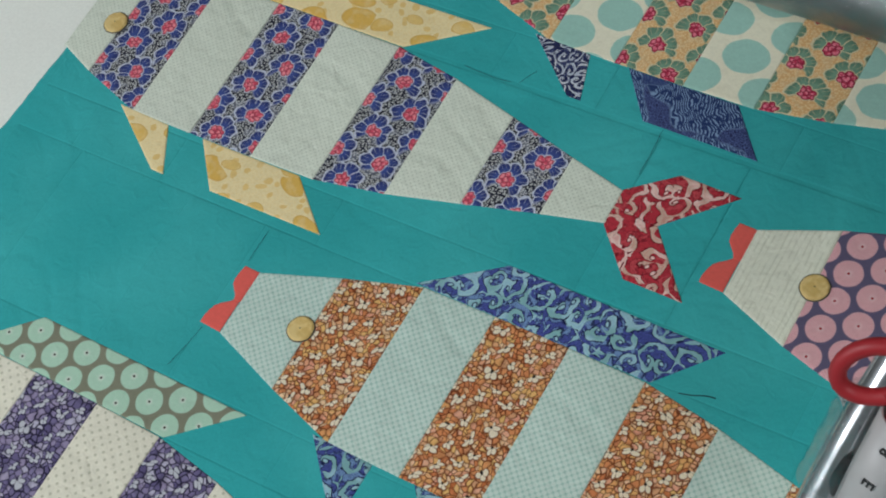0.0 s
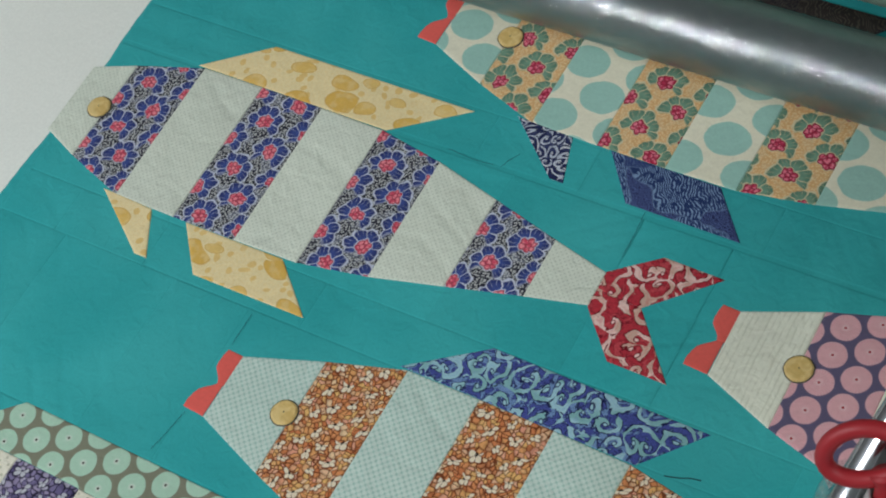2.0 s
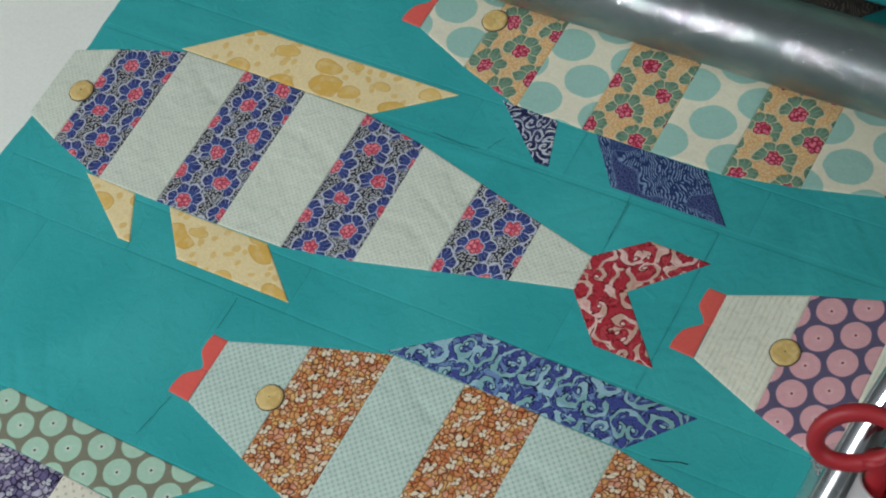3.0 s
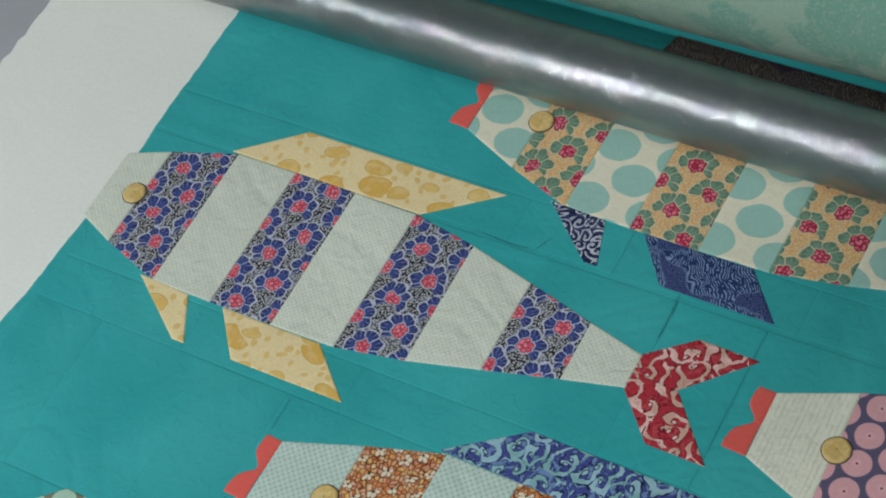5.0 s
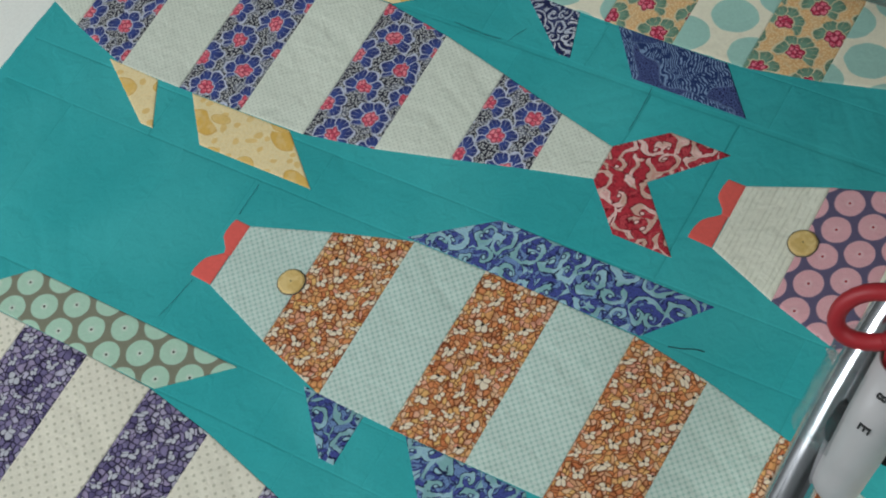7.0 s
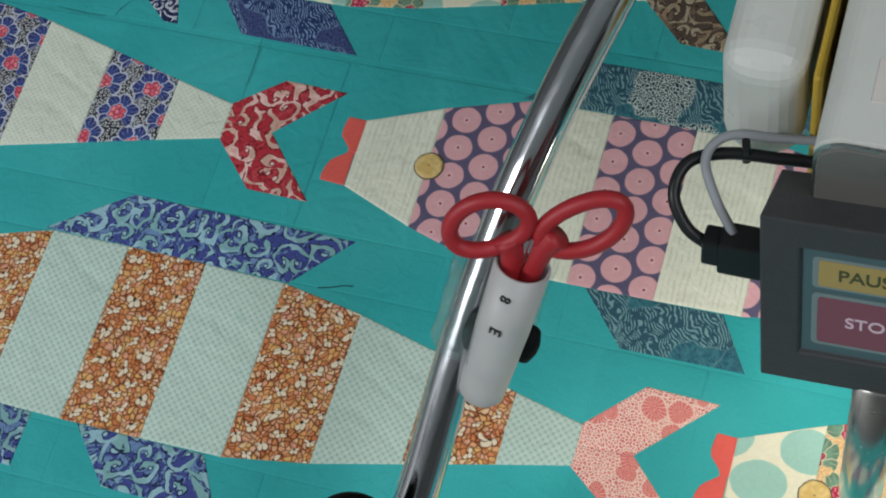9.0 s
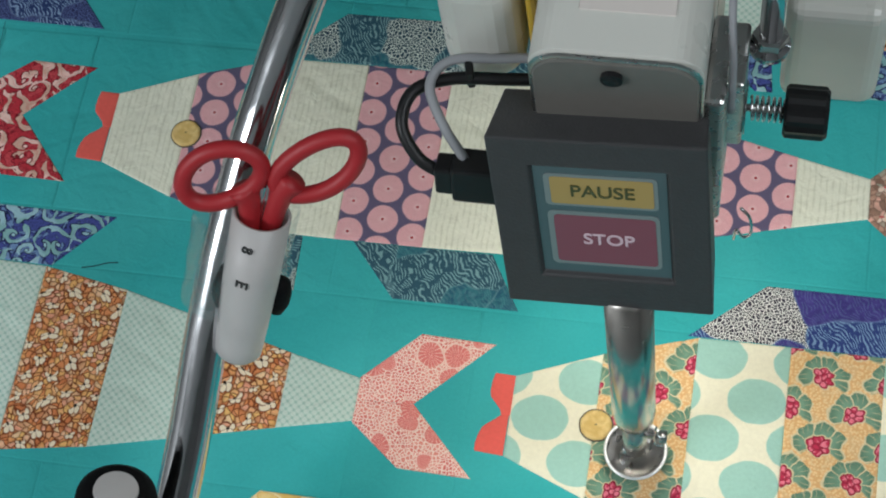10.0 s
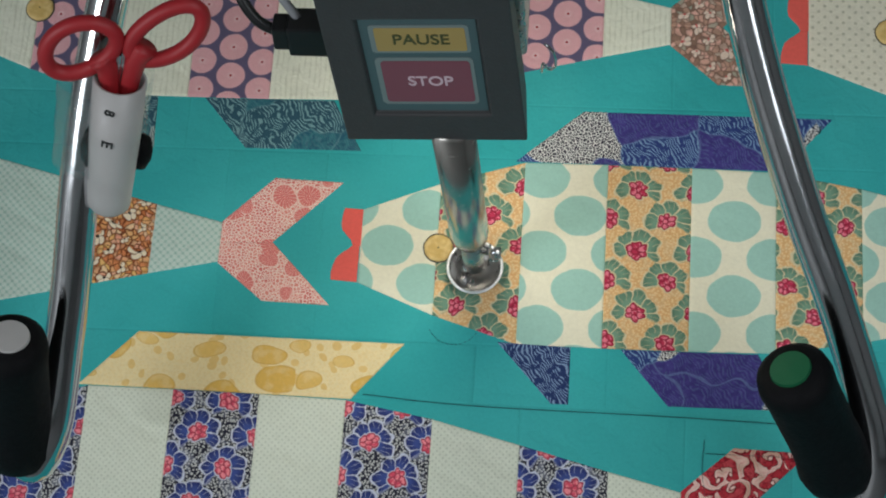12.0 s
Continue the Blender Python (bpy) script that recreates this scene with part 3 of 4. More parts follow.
def lathe(profile, steps=32):
    """Turns (radius, height) pairs round the z axis."""
    bm = bmesh.new()
    rows = []
    for r, z in profile:
        if r < 1e-6:
            rows.append([bm.verts.new((0, 0, z))])
        else:
            rows.append([bm.verts.new((r * math.cos(2 * math.pi * k / steps), r * math.sin(2 * math.pi * k / steps), z)) for k in range(steps)])
    for a, b in zip(rows, rows[1:]):
        for k in range(steps):
            j = (k + 1) % steps
            if len(a) == 1 and len(b) == 1:
                continue
            if len(a) == 1:
                bm.faces.new((a[0], b[j], b[k]))
            elif len(b) == 1:
                bm.faces.new((a[k], a[j], b[0]))
            else:
                bm.faces.new((a[k], a[j], b[j], b[k]))
    bmesh.ops.recalc_face_normals(bm, faces=bm.faces[:])
    return bm


def spline(points, steps=10, closed=False):
    """A smooth line through the points."""
    p = [Vector(v) for v in points]
    n = len(p)
    out = []
    for i in range(n if closed else n - 1):
        a = p[(i - 1) % n] if closed or i > 0 else p[0] * 2 - p[1]
        b, c = p[i], p[(i + 1) % n]
        d = p[(i + 2) % n] if closed or i + 2 < n else p[-1] * 2 - p[-2]
        for k in range(steps):
            t = k / steps
            out.append(0.5 * (2 * b + (c - a) * t + (2 * a - 5 * b + 4 * c - d) * t * t + (3 * b - a - 3 * c + d) * t * t * t))
    if not closed:
        out.append(p[-1])
    return out


def swept(line, radius, sides=16, closed=False):
    """A round bar along a line; radius a number or a function of the share of the way."""
    bm = bmesh.new()
    rows, n = [], len(line)
    up = Vector((0.3, 0.2, 1)).normalized()
    for i, q in enumerate(line):
        a = line[(i - 1) % n] if closed else line[max(i - 1, 0)]
        b = line[(i + 1) % n] if closed else line[min(i + 1, n - 1)]
        t = (b - a).normalized()
        u = (up - t * up.dot(t)).normalized()
        up, v = u, t.cross(u)
        r = radius if isinstance(radius, float) else radius(i / (n - 1))
        rows.append([bm.verts.new(q + r * (math.cos(2 * math.pi * k / sides) * u + math.sin(2 * math.pi * k / sides) * v)) for k in range(sides)])
    pairs = list(zip(rows, rows[1:])) + ([(rows[-1], rows[0])] if closed else [])
    for a, b in pairs:
        for k in range(sides):
            j = (k + 1) % sides
            bm.faces.new((a[k], a[j], b[j], b[k]))
    if not closed:
        bm.faces.new(rows[0][::-1])
        bm.faces.new(rows[-1])
    bmesh.ops.recalc_face_normals(bm, faces=bm.faces[:])
    return bm


def along(base, tip):
    """The pose of a lathed thing whose z axis runs from base to tip."""
    d = Vector(tip) - Vector(base)
    return Matrix.Translation(base) @ d.to_track_quat("Z", "Y").to_matrix().to_4x4()


def letters(text, size, m, material, parent, depth=0.0003):
    """Raised letters as a mesh."""
    curve = bpy.data.curves.new("letters", "FONT")
    curve.body, curve.size, curve.extrude, curve.align_x, curve.align_y = text, size, depth, "CENTER", "CENTER"
    curve.offset = size * 0.012
    tmp = bpy.data.objects.new("letters_tmp", curve)
    scene.collection.objects.link(tmp)
    bpy.context.view_layer.update()
    me = bpy.data.meshes.new_from_object(tmp.evaluated_get(bpy.context.evaluated_depsgraph_get()))
    bpy.data.objects.remove(tmp)
    bm = bmesh.new()
    bm.from_mesh(me)
    bpy.data.meshes.remove(me)
    return part("lettering", moved(bm, m), material, parent)


# ---- the room ----
def slab(name, sx, sy, sz, at, material, label, category):
    ob = part(name, moved(rounded_box(sx, sy, sz, 0), pose(*at)), material)
    return tagged(ob, label, category, kind="structure")


slab("floor", 5.0, 5.0, 0.1, (-0.2, 0.2, FLOOR - 0.05), VINYL, "pale grey vinyl workroom floor", "floor")
slab("ceiling", 5.0, 5.0, 0.1, (-0.2, 0.2, 1.75), CEIL, "plain white workroom ceiling", "ceiling")
# unseen walls, added and kept dark for the reflections in tube and chrome
slab("wall_north", 5.0, 0.1, 2.6, (-0.2, 2.75, 0.38), PLASTER, "unseen dark wall that shapes the reflections", "wall")
slab("wall_south", 5.0, 0.1, 2.6, (-0.2, -2.35, 0.38), PLASTER, "unseen dark wall that shapes the reflections", "wall")
slab("wall_west", 0.1, 5.0, 2.6, (-2.75, 0.2, 0.38), PLASTER, "unseen dark wall that shapes the reflections", "wall")
slab("wall_east", 0.1, 5.0, 2.6, (2.35, 0.2, 0.38), PLASTER, "unseen dark wall that shapes the reflections", "wall")
slab("frame_table", 1.7, 0.86, 0.9, (-0.02, 0.08, -0.49), GREY, "grey bed of the quilting frame under the quilt", "table")


# ---- batting and backing ----
def quilt_edge(y):
    """The cut left edge of the patchwork, which swings outward towards the front."""
    return -0.8640 - 0.05 * max(0.0, 0.25 - y) - 0.06 * max(0.0, 0.14 - y)


def ragged_sheet(x0, x1, y0, y1, z0, z1, seed, rough):
    """A soft sheet whose cut left edge wavers."""
    rnd = random.Random(seed)
    bm = bmesh.new()
    steps = 150
    left = []
    for k in range(steps + 1):
        y = y0 + (y1 - y0) * k / steps
        left.append(((x0(y) if callable(x0) else x0) + rough * (noise.noise((y * 22, seed, 0)) + 0.5 * noise.noise((y * 90, seed, 3))) + rnd.uniform(-0.15, 0.15) * rough, y))
    top, bot = [], []
    for x, y in left:
        top.append([bm.verts.new((x, y, z0)), bm.verts.new((x + 0.003, y, z1)), bm.verts.new((x1, y, z1))])
        bot.append(bm.verts.new((x1, y, z0)))
    for k in range(steps):
        for j in range(2):
            bm.faces.new((top[k][j], top[k][j + 1], top[k + 1][j + 1], top[k + 1][j]))
        bm.faces.new((top[k][0], top[k + 1][0], bot[k + 1], bot[k]))
    bmesh.ops.recalc_face_normals(bm, faces=bm.faces[:])
    return bm


batting = part("batting", ragged_sheet(-1.026, 1.1, -0.45, 0.52, -0.040, -0.0035, 4, 0.006), MAT["batting"])
tagged(batting, "white fluffy cotton batting under the patchwork top", "batting")

# ---- the patchwork top ----
quilt = thing("quilt_top", "teal patchwork quilt top with rows of striped fish", "quilt")
EDGE = -0.864
part("ground_cloth", ragged_sheet(quilt_edge, 1.08, -0.44, 0.515, -0.0032, -0.0008, 9, 0.0022), MAT["teal"], quilt)

PITCH_X, PITCH_Y = 0.5275, 0.1525


def fish_places():
    """Each fish: its place, its lean, its set of cloths; then how it strays from the pattern: fins, nose, tail, strip width, crest."""
    return [
        (0.0006, 0.0005, 0.0, "spotted", -0.08, 0.02, 0.0, 0.978, 0.06), (-0.5281, 0.0035, -0.0115, "orange", -0.08, -0.09, 0.06, 1.006, 0.20),
        (-0.2607, 0.1506, 0.0008, "pink", -0.06, 0.03, 0.0), (-0.7859, 0.1565, -0.0028, "navy", 0.30, 0.0, -0.08, 0.985, 0.18),
        (-0.5429, 0.3095, -0.0180, "spotted_indigo", 0.15, 0.0, 0.0, 0.960, 0.0), (0.267, 0.1500, 0.0, "purple"),
        (-0.0100, 0.3050, -0.01, "orange"), (-0.2487, -0.1494, -0.0056, "navy", -0.12, 0.0, 0.0, 1.0, -0.11),
        (-0.7814, -0.1472, -0.0165, "purple", 0.10),
    ]


SETS = {
    # light strips, dark strips, fins, tail, small fin, words
    "spotted": ("mint_spot", "green_flower", "purple_coral", "brown_paisley", "indigo_coral", "mint-spotted cream and green floral"),
    "spotted_indigo": ("mint_spot", "green_flower", "indigo_coral", "brown_paisley", "black_lace", "mint-spotted cream and green floral"),
    "orange": ("mint_check", "orange_petal", "blue_paisley", "pink_shell", "blue_paisley", "pale mint and orange petal print"),
    "pink": ("cream_line", "pink_pearl", "teal_coral", "brown_floral", "teal_coral", "cream and pink circle print"),
    "navy": ("cream_pin", "navy_flower", "yellow_shell", "red_swirl", "yellow_shell", "pale cream and navy floral print"),
    "purple": ("cream_dot", "purple_floral", "mint_pearl", "brown_floral", "mint_pearl", "dotted cream and dark purple floral"),
}
# half heights of the body at the joints of its strips, in strip widths from the fish's middle line
MID = 1.12
JOINTS = [(-1.94, 0.455), (-1.0, 0.815), (0.0, 1.12), (1.0, 1.125), (2.0, 1.12), (3.0, 1.10), (4.0, 0.93), (5.0, 0.685), (6.0, 0.435), (6.81, 0.245)]


def clipped(points, xmin):
    """The part of a polygon to the right of x = xmin."""
    out = []
    for (ax, ay), (bx, by) in zip(points, points[1:] + points[:1]):
        if ax >= xmin:
            out.append((ax, ay))
        if (ax < xmin) != (bx < xmin):
            out.append((xmin, ay + (by - ay) * (xmin - ax) / (bx - ax)))
    return out


def fish(x, y, lean, cloths, reach=0.0, nose=0.0, lift_tail=0.0, pitch=1.0, crest=0.0):
    light, dark, fin, tail, small, words = SETS[cloths]
    ob = thing("fish_patchwork", f"striped fish patchwork in {words} on teal", "patchwork fish", "fish on the quilt", at=(x, y, 0), turn=lean)
    xmin = (EDGE - x) / (W * pitch) - 0.07

    def patch(name, pts, cloth, lift=0.0008, inset=0.0018, low=0.0001):
        pts = [(px, py + MID) for px, py in pts]
        pts = clipped(pts, xmin)
        if len(pts) < 3:
            return None
        return part(name, pillow([(px * W * pitch, py * W) for px, py in pts], low, lift, inset), MAT[cloth], ob)

    for k, ((x0, h0), (x1, h1)) in enumerate(zip(JOINTS, JOINTS[1:])):
        if k == 0:
            x0 += nose
            patch("head", [(x0, -h0), (x1, -h1), (x1, h1), (x0, h0)], light)
        else:
            patch("strip", [(x0, -h0), (x1, -h1), (x1, h1), (x0, h0)], dark if k % 2 else light)
    for jaw in ([(-1.94, 0.455), (-2.165, 0.465), (-2.185, 0.37), (-2.19, 0.26), (-2.175, 0.19), (-2.12, 0.13), (-2.06, 0.065), (-2.035, 0.0), (-1.94, 0.0)],
                [(-1.95, 0.0), (-2.035, 0.0), (-2.09, -0.05), (-2.16, -0.10), (-2.22, -0.16), (-2.25, -0.24), (-2.27, -0.34), (-2.265, -0.43), (-1.95, -0.45)]):
        patch("mouth", [(px + nose, py) for px, py in jaw], "coral", 0.0006)
    # dark lace on the fin behind the tube, with the tube's shadow coloured in
    top, start, lace = (1.98, 0.14, "shaded_lace") if cloths == "spotted_indigo" else (1.80, 0.62, fin)
    patch("dorsal_fin", [(-0.12, 1.13), (start + crest, top), (3.74 + reach, top), (3.05, 1.115), (1.0, 1.13)], lace)
    patch("pectoral_fin", [(-0.22, -1.10), (0.64, -1.13), (0.72 + reach, -1.80), (0.52 + reach, -1.80)], small)
    patch("ventral_fin", [(1.22, -1.13), (2.80, -1.12), (3.24 + reach, -1.76), (1.78, -1.77)], fin)
    patch("tail_fin", [(6.81, 0.0004), (6.81, 0.26), (7.38, 0.78 + lift_tail), (8.20, 0.76 + lift_tail), (7.43, lift_tail / 2 + 0.0004)], tail)
    patch("tail_fin", [(6.81, -0.0004), (7.43, lift_tail / 2 - 0.0004), (8.17, -0.77 + lift_tail), (7.38, -0.76 + lift_tail), (6.81, -0.26)], tail)
    # the eye, an applied disc a little out of round, with a pin hole in its middle
    rnd = random.Random(int(1000 * (x + 2 * y)))
    rim = [(0.0088 * (1 + rnd.uniform(-0.025, 0.025)) * math.cos(a), 0.0088 * (1 + rnd.uniform(-0.025, 0.025)) * math.sin(a)) for a in (2 * math.pi * k / 24 for k in range(24))]
    ex = (-1.10 if cloths in ("navy", "orange") else -0.98) * W * pitch
    if ex / (W * pitch) > xmin:
        eye = part("eye", moved(pillow(rim, 0.0, 0.0022, 0.0014), pose(ex, MID * W, 0.0005)), MAT["mustard"], ob, "round mustard cotton eye")
        # a dark ring stands in for the shade round the raised disc
        hem = [Vector((px + ex, py + MID * W, 0.0010)) for px, py in rim]
        part("hem", swept(hem, 0.00055, 6, True), EYE_SHADE, eye, "dark ring for the shade round the eye", smooth=True)
        part("pin_hole", moved(lathe([(0.0, 0.0), (0.0005, 0.0), (0.0004, 0.0003), (0.0, 0.0003)], 8), pose(ex, MID * W, 0.0026)), INK, eye)
    return ob


for place in fish_places():
    fish(*place)

# ---- the tube across the quilt and the rolled-up part behind it ----
roller = thing("roller_tube", "galvanised steel tube in wrinkled clear film lying across the quilt", "roller", at=(-0.1, 0.392, 0.0285), turn=-0.012)
part("tube", moved(lathe([(0.0, -1.25), (0.0255, -1.25), (0.0271, -1.248), (0.0271, 1.25), (0.0255, 1.252), (0.0, 1.252)], 64), pose(0, 0, 0, 0, 90, 0)), STEEL, roller, smooth=False)
for f in roller.children[0].data.polygons:
    f.use_smooth = True


def film_sleeve():
    """The wrinkled film round the tube, standing off it by up to a millimetre."""
    bm = bmesh.new()
    rows = []
    for i in range(701):
        x = -1.0 + 2.1 * i / 700
        ring = []
        for k in range(56):
            a = 2 * math.pi * k / 56
            f = noise.noise((x * 60, math.cos(a) * 5, math.sin(a) * 5)) + 0.6 * noise.noise((x * 160, math.cos(a) * 9, math.sin(a) * 9))
            crease = max(0.0, 1 - abs(noise.noise((x * 26 + 7, math.cos(a) * 2.5, math.sin(a) * 2.5))) * 14)
            r = 0.0276 + 0.00016 * f + 0.0004 * crease
            ring.append(bm.verts.new((x, r * math.cos(a), r * math.sin(a))))
        rows.append(ring)
    for a, b in zip(rows, rows[1:]):
        for k in range(56):
            bm.faces.new((a[k], a[(k + 1) % 56], b[(k + 1) % 56], b[k]))
    bmesh.ops.recalc_face_normals(bm, faces=bm.faces[:])
    return bm


part("film", film_sleeve(), FILM, roller, "wrinkled clear plastic film", smooth=True)


def rolled_quilt():
    """A wound-up quilt, backing outward, with soft waves along it."""
    bm = bmesh.new()
    rows = []
    for i in range(121):
        x = -0.86 + 2.0 * i / 120
        ring = []
        for k in range(40):
            a = 2 * math.pi * k / 40
            r = 0.060 + 0.0016 * noise.noise((x * 9, math.cos(a) * 1.2, math.sin(a) * 1.2)) + 0.0006 * noise.noise((x * 40, a, 2))
            ring.append(bm.verts.new((x, r * math.cos(a), r * math.sin(a))))
        rows.append(ring)
    for a, b in zip(rows, rows[1:]):
        for k in range(40):
            bm.faces.new((a[k], a[(k + 1) % 40], b[(k + 1) % 40], b[k]))
    bm.faces.new(rows[0][::-1])
    bm.faces.new(rows[-1])
    bmesh.ops.recalc_face_normals(bm, faces=bm.faces[:])
    return bm


roll = part("rolled_quilt", moved(rolled_quilt(), pose(0, 0.502, 0.0600)), MINT, smooth=True)
tagged(roll, "finished quilt wound up with mint leafy backing outward", "rolled quilt")


# ---- the sewing machine over the quilt ----
# grey-brown paint of the front plate, darkened for the shade on that face
TAUPE = simple("shaded_grey_brown_enamel", (0.17, 0.16, 0.145), 0.4)
FX, FY = -0.027, 0.0365         # where the needle stands in the machine's plan
GX, GY = 0.002, 0.006           # how far the carriage has run from there
machine = thing("quilting_machine", "cream longarm quilting machine head hanging over the quilt", "sewing machine", at=(FX + GX, FY + GY, 0.004))


def local(bm):
    """From room places to the machine's own."""
    return moved(bm, Matrix.Translation((-FX, -FY, -0.004)))


HEAD_SHIFT = Matrix.Translation((0.0025, 0.0095, -0.019))


def upper(bm):
    """The same for all that hangs on the head."""
    return local(moved(bm, HEAD_SHIFT))


def smooth_part(name, bm, material, parent, label=""):
    return part(name, bm, material, parent, label, smooth=True)


def machine_head(slices=((0.0625, 0.0012), (0.0637, 0.0), (0.36, 0.0))):
    """The front of the arm: a box with broad rounded upper edges."""
    bm = bmesh.new()
    outline = []
    half, top, low, r = 0.0330, 0.372, 0.238, 0.013
    outline.append((-half, low))
    outline.append((half, low))
    for k in range(9):
        a = math.pi / 2 * k / 8
        outline.append((half - r + r * math.cos(a), top - r + r * math.sin(a)))
    for k in range(9):
        a = math.pi / 2 + math.pi / 2 * k / 8
        outline.append((-half + r + r * math.cos(a), top - r + r * math.sin(a)))
    rings = []
    for y, shrink in slices:
        cx, cz = 0.0, (top + low) / 2
        ring = []
        for x, z in outline:
            fx = 1 - shrink / half
            ring.append(bm.verts.new((-0.0365 + cx + x * fx, y, cz + (z - cz) * fx)))
        rings.append(ring)
    n = len(outline)
    for a, b in zip(rings, rings[1:]):
        for k in range(n):
            bm.faces.new((a[k], a[(k + 1) % n], b[(k + 1) % n], b[k]))
    bm.faces.new(rings[0][::-1])
    bm.faces.new(rings[-1])
    bmesh.ops.recalc_face_normals(bm, faces=bm.faces[:])
    return bm


def at(bm, x, y, z, rx=0, ry=0, rz=0):
    return local(moved(bm, pose(x, y, z, rx, ry, rz)))


def upper_at(bm, x, y, z, rx=0, ry=0, rz=0):
    return upper(moved(bm, pose(x, y, z, rx, ry, rz)))


head = part("head", upper(machine_head()), ENAMEL, machine)
part("front_plate", upper(machine_head(((0.0606, 0.0022), (0.0611, 0.0016), (0.0624, 0.0016)))), TAUPE, head, "grey-brown front plate with its shade in the paint")
part("plate_edge", upper(machine_head(((0.0614, 0.0008), (0.0619, 0.0002), (0.0624, 0.0008)))), IRON, head)
part("front_hole", upper_at(lathe([(0.0, 0.0), (0.0042, 0.0), (0.0042, 0.0022), (0.0030, 0.0026), (0.0, 0.0020)], 20), -0.0375, 0.0607, 0.3600, 90), PLASTIC, head, "black round hole in the front")
part("sticker", upper_at(rounded_box(0.036, 0.019, 0.0006, 0.0002, 1), -0.034, 0.0905, 0.3723), PAPER, head, "pale blank paper sticker")
part("arm", upper_at(rounded_box(0.085, 0.55, 0.15, 0.02, 4), -0.0365, 0.64, 0.315), ENAMEL, machine)

# motor cover beside the head, with its yellow belt edge
part("motor_cover", upper_at(rounded_box(0.034, 0.17, 0.075, 0.013, 5), -0.0965, 0.178, 0.325), ENAMEL, machine, "cream rounded motor cover")
part("yellow_edge", upper_at(rounded_box(0.0035, 0.15, 0.10, 0.0012, 1), -0.0745, 0.172, 0.305), YELLOW, machine)
# casting and tension discs on the other side
casting = part("side_casting", upper_at(rounded_box(0.042, 0.075, 0.075, 0.007, 4), 0.0450, 0.171, 0.262), ENAMEL, machine)
part("screw", upper_at(lathe([(0.0, 0.0), (0.0030, 0.0), (0.0026, 0.0012), (0.0, 0.0014)], 14), 0.0395, 0.1545, 0.2995), IRON, casting)
part("screw", upper_at(lathe([(0.0, 0.0), (0.0095, 0.0), (0.0085, 0.004), (0.0, 0.0045)], 20), 0.0535, 0.181, 0.2995), IRON, casting)
part("bracket", upper_at(rounded_box(0.012, 0.030, 0.050, 0.0015, 2), 0.0045, 0.105, 0.285), IRON, machine)
guide_post = smooth_part("guide_post", upper_at(lathe([(0.0, 0.0), (0.0085, 0.0), (0.0085, 0.004), (0.0048, 0.005), (0.0048, 0.050), (0.0040, 0.052), (0.0040, 0.075), (0.0, 0.075)], 24), 0.0185, 0.1180, 0.295), CHROME, machine, "shining steel thread post")
part("nut", upper_at(lathe([(0.0, 0.0), (0.0074, 0.0), (0.0074, 0.0045), (0.0, 0.0045)], 6), 0.0185, 0.1180, 0.301), IRON, guide_post)
tension = smooth_part("tension_shaft", upper(swept([Vector((0.006, 0.102, 0.272)), Vector((0.034, 0.102, 0.272))], 0.0016, 10)), IRON, machine)
coil = [Vector((0.013 + 0.014 * k / 96, 0.102 + 0.0050 * math.cos(k * 2 * math.pi / 16), 0.272 + 0.0050 * math.sin(k * 2 * math.pi / 16))) for k in range(97)]
smooth_part("spring", upper(swept(coil, 0.0006, 6)), CHROME, tension)
knob_bm = lathe([(0.0, 0.0), (0.0100, 0.0), (0.0112, 0.0012), (0.0112, 0.0165), (0.0098, 0.0182), (0.0, 0.0182)], 28)
for v in knob_bm.verts:
    rr = math.hypot(v.co.x, v.co.y)
    if rr > 0.0105:
        k = 1 + 0.03 * math.cos(14 * math.atan2(v.co.y, v.co.x))
        v.co.x, v.co.y = v.co.x * k, v.co.y * k
part("tension_knob", upper_at(knob_bm, 0.0270, 0.102, 0.272, 0, 90, 0), PLASTIC, tension, "black ridged tension knob")
for dx in (0.0080, 0.0105):
    part("tension_disc", upper_at(lathe([(0.0, 0.0), (0.0110, 0.0004), (0.0115, 0.0010), (0.0, 0.0014)], 28), dx, 0.102, 0.272, 0, 90, 0), CHROME, tension)
hook = [Vector((0.0135, 0.060, 0.262)), Vector((0.0175, 0.058, 0.258)), Vector((0.0185, 0.056, 0.248)), Vector((0.0155, 0.056, 0.243)), Vector((0.0125, 0.057, 0.247)), Vector((0.0115, 0.058, 0.236))]
smooth_part("thread_hook", upper(swept(spline(hook, 6), 0.0007, 8)), CHROME, machine)
part("face_plate", upper_at(rounded_box(0.008, 0.040, 0.10, 0.002, 2), 0.0005, 0.083, 0.292), IRON, machine)
smooth_part("feed_tube", upper(swept(spline([(0.004, 0.145, 0.376), (0.0035, 0.098, 0.365), (0.0060, 0.076, 0.350), (0.0065, 0.070, 0.325)], 8), 0.0016, 8)), CABLE, machine)

# control panel on the front, leaning back
PW, PH = 0.0865, 0.0990
panel_pose = pose(-0.0362, 0.0190, 0.239, 74.1, -4.2, 0)


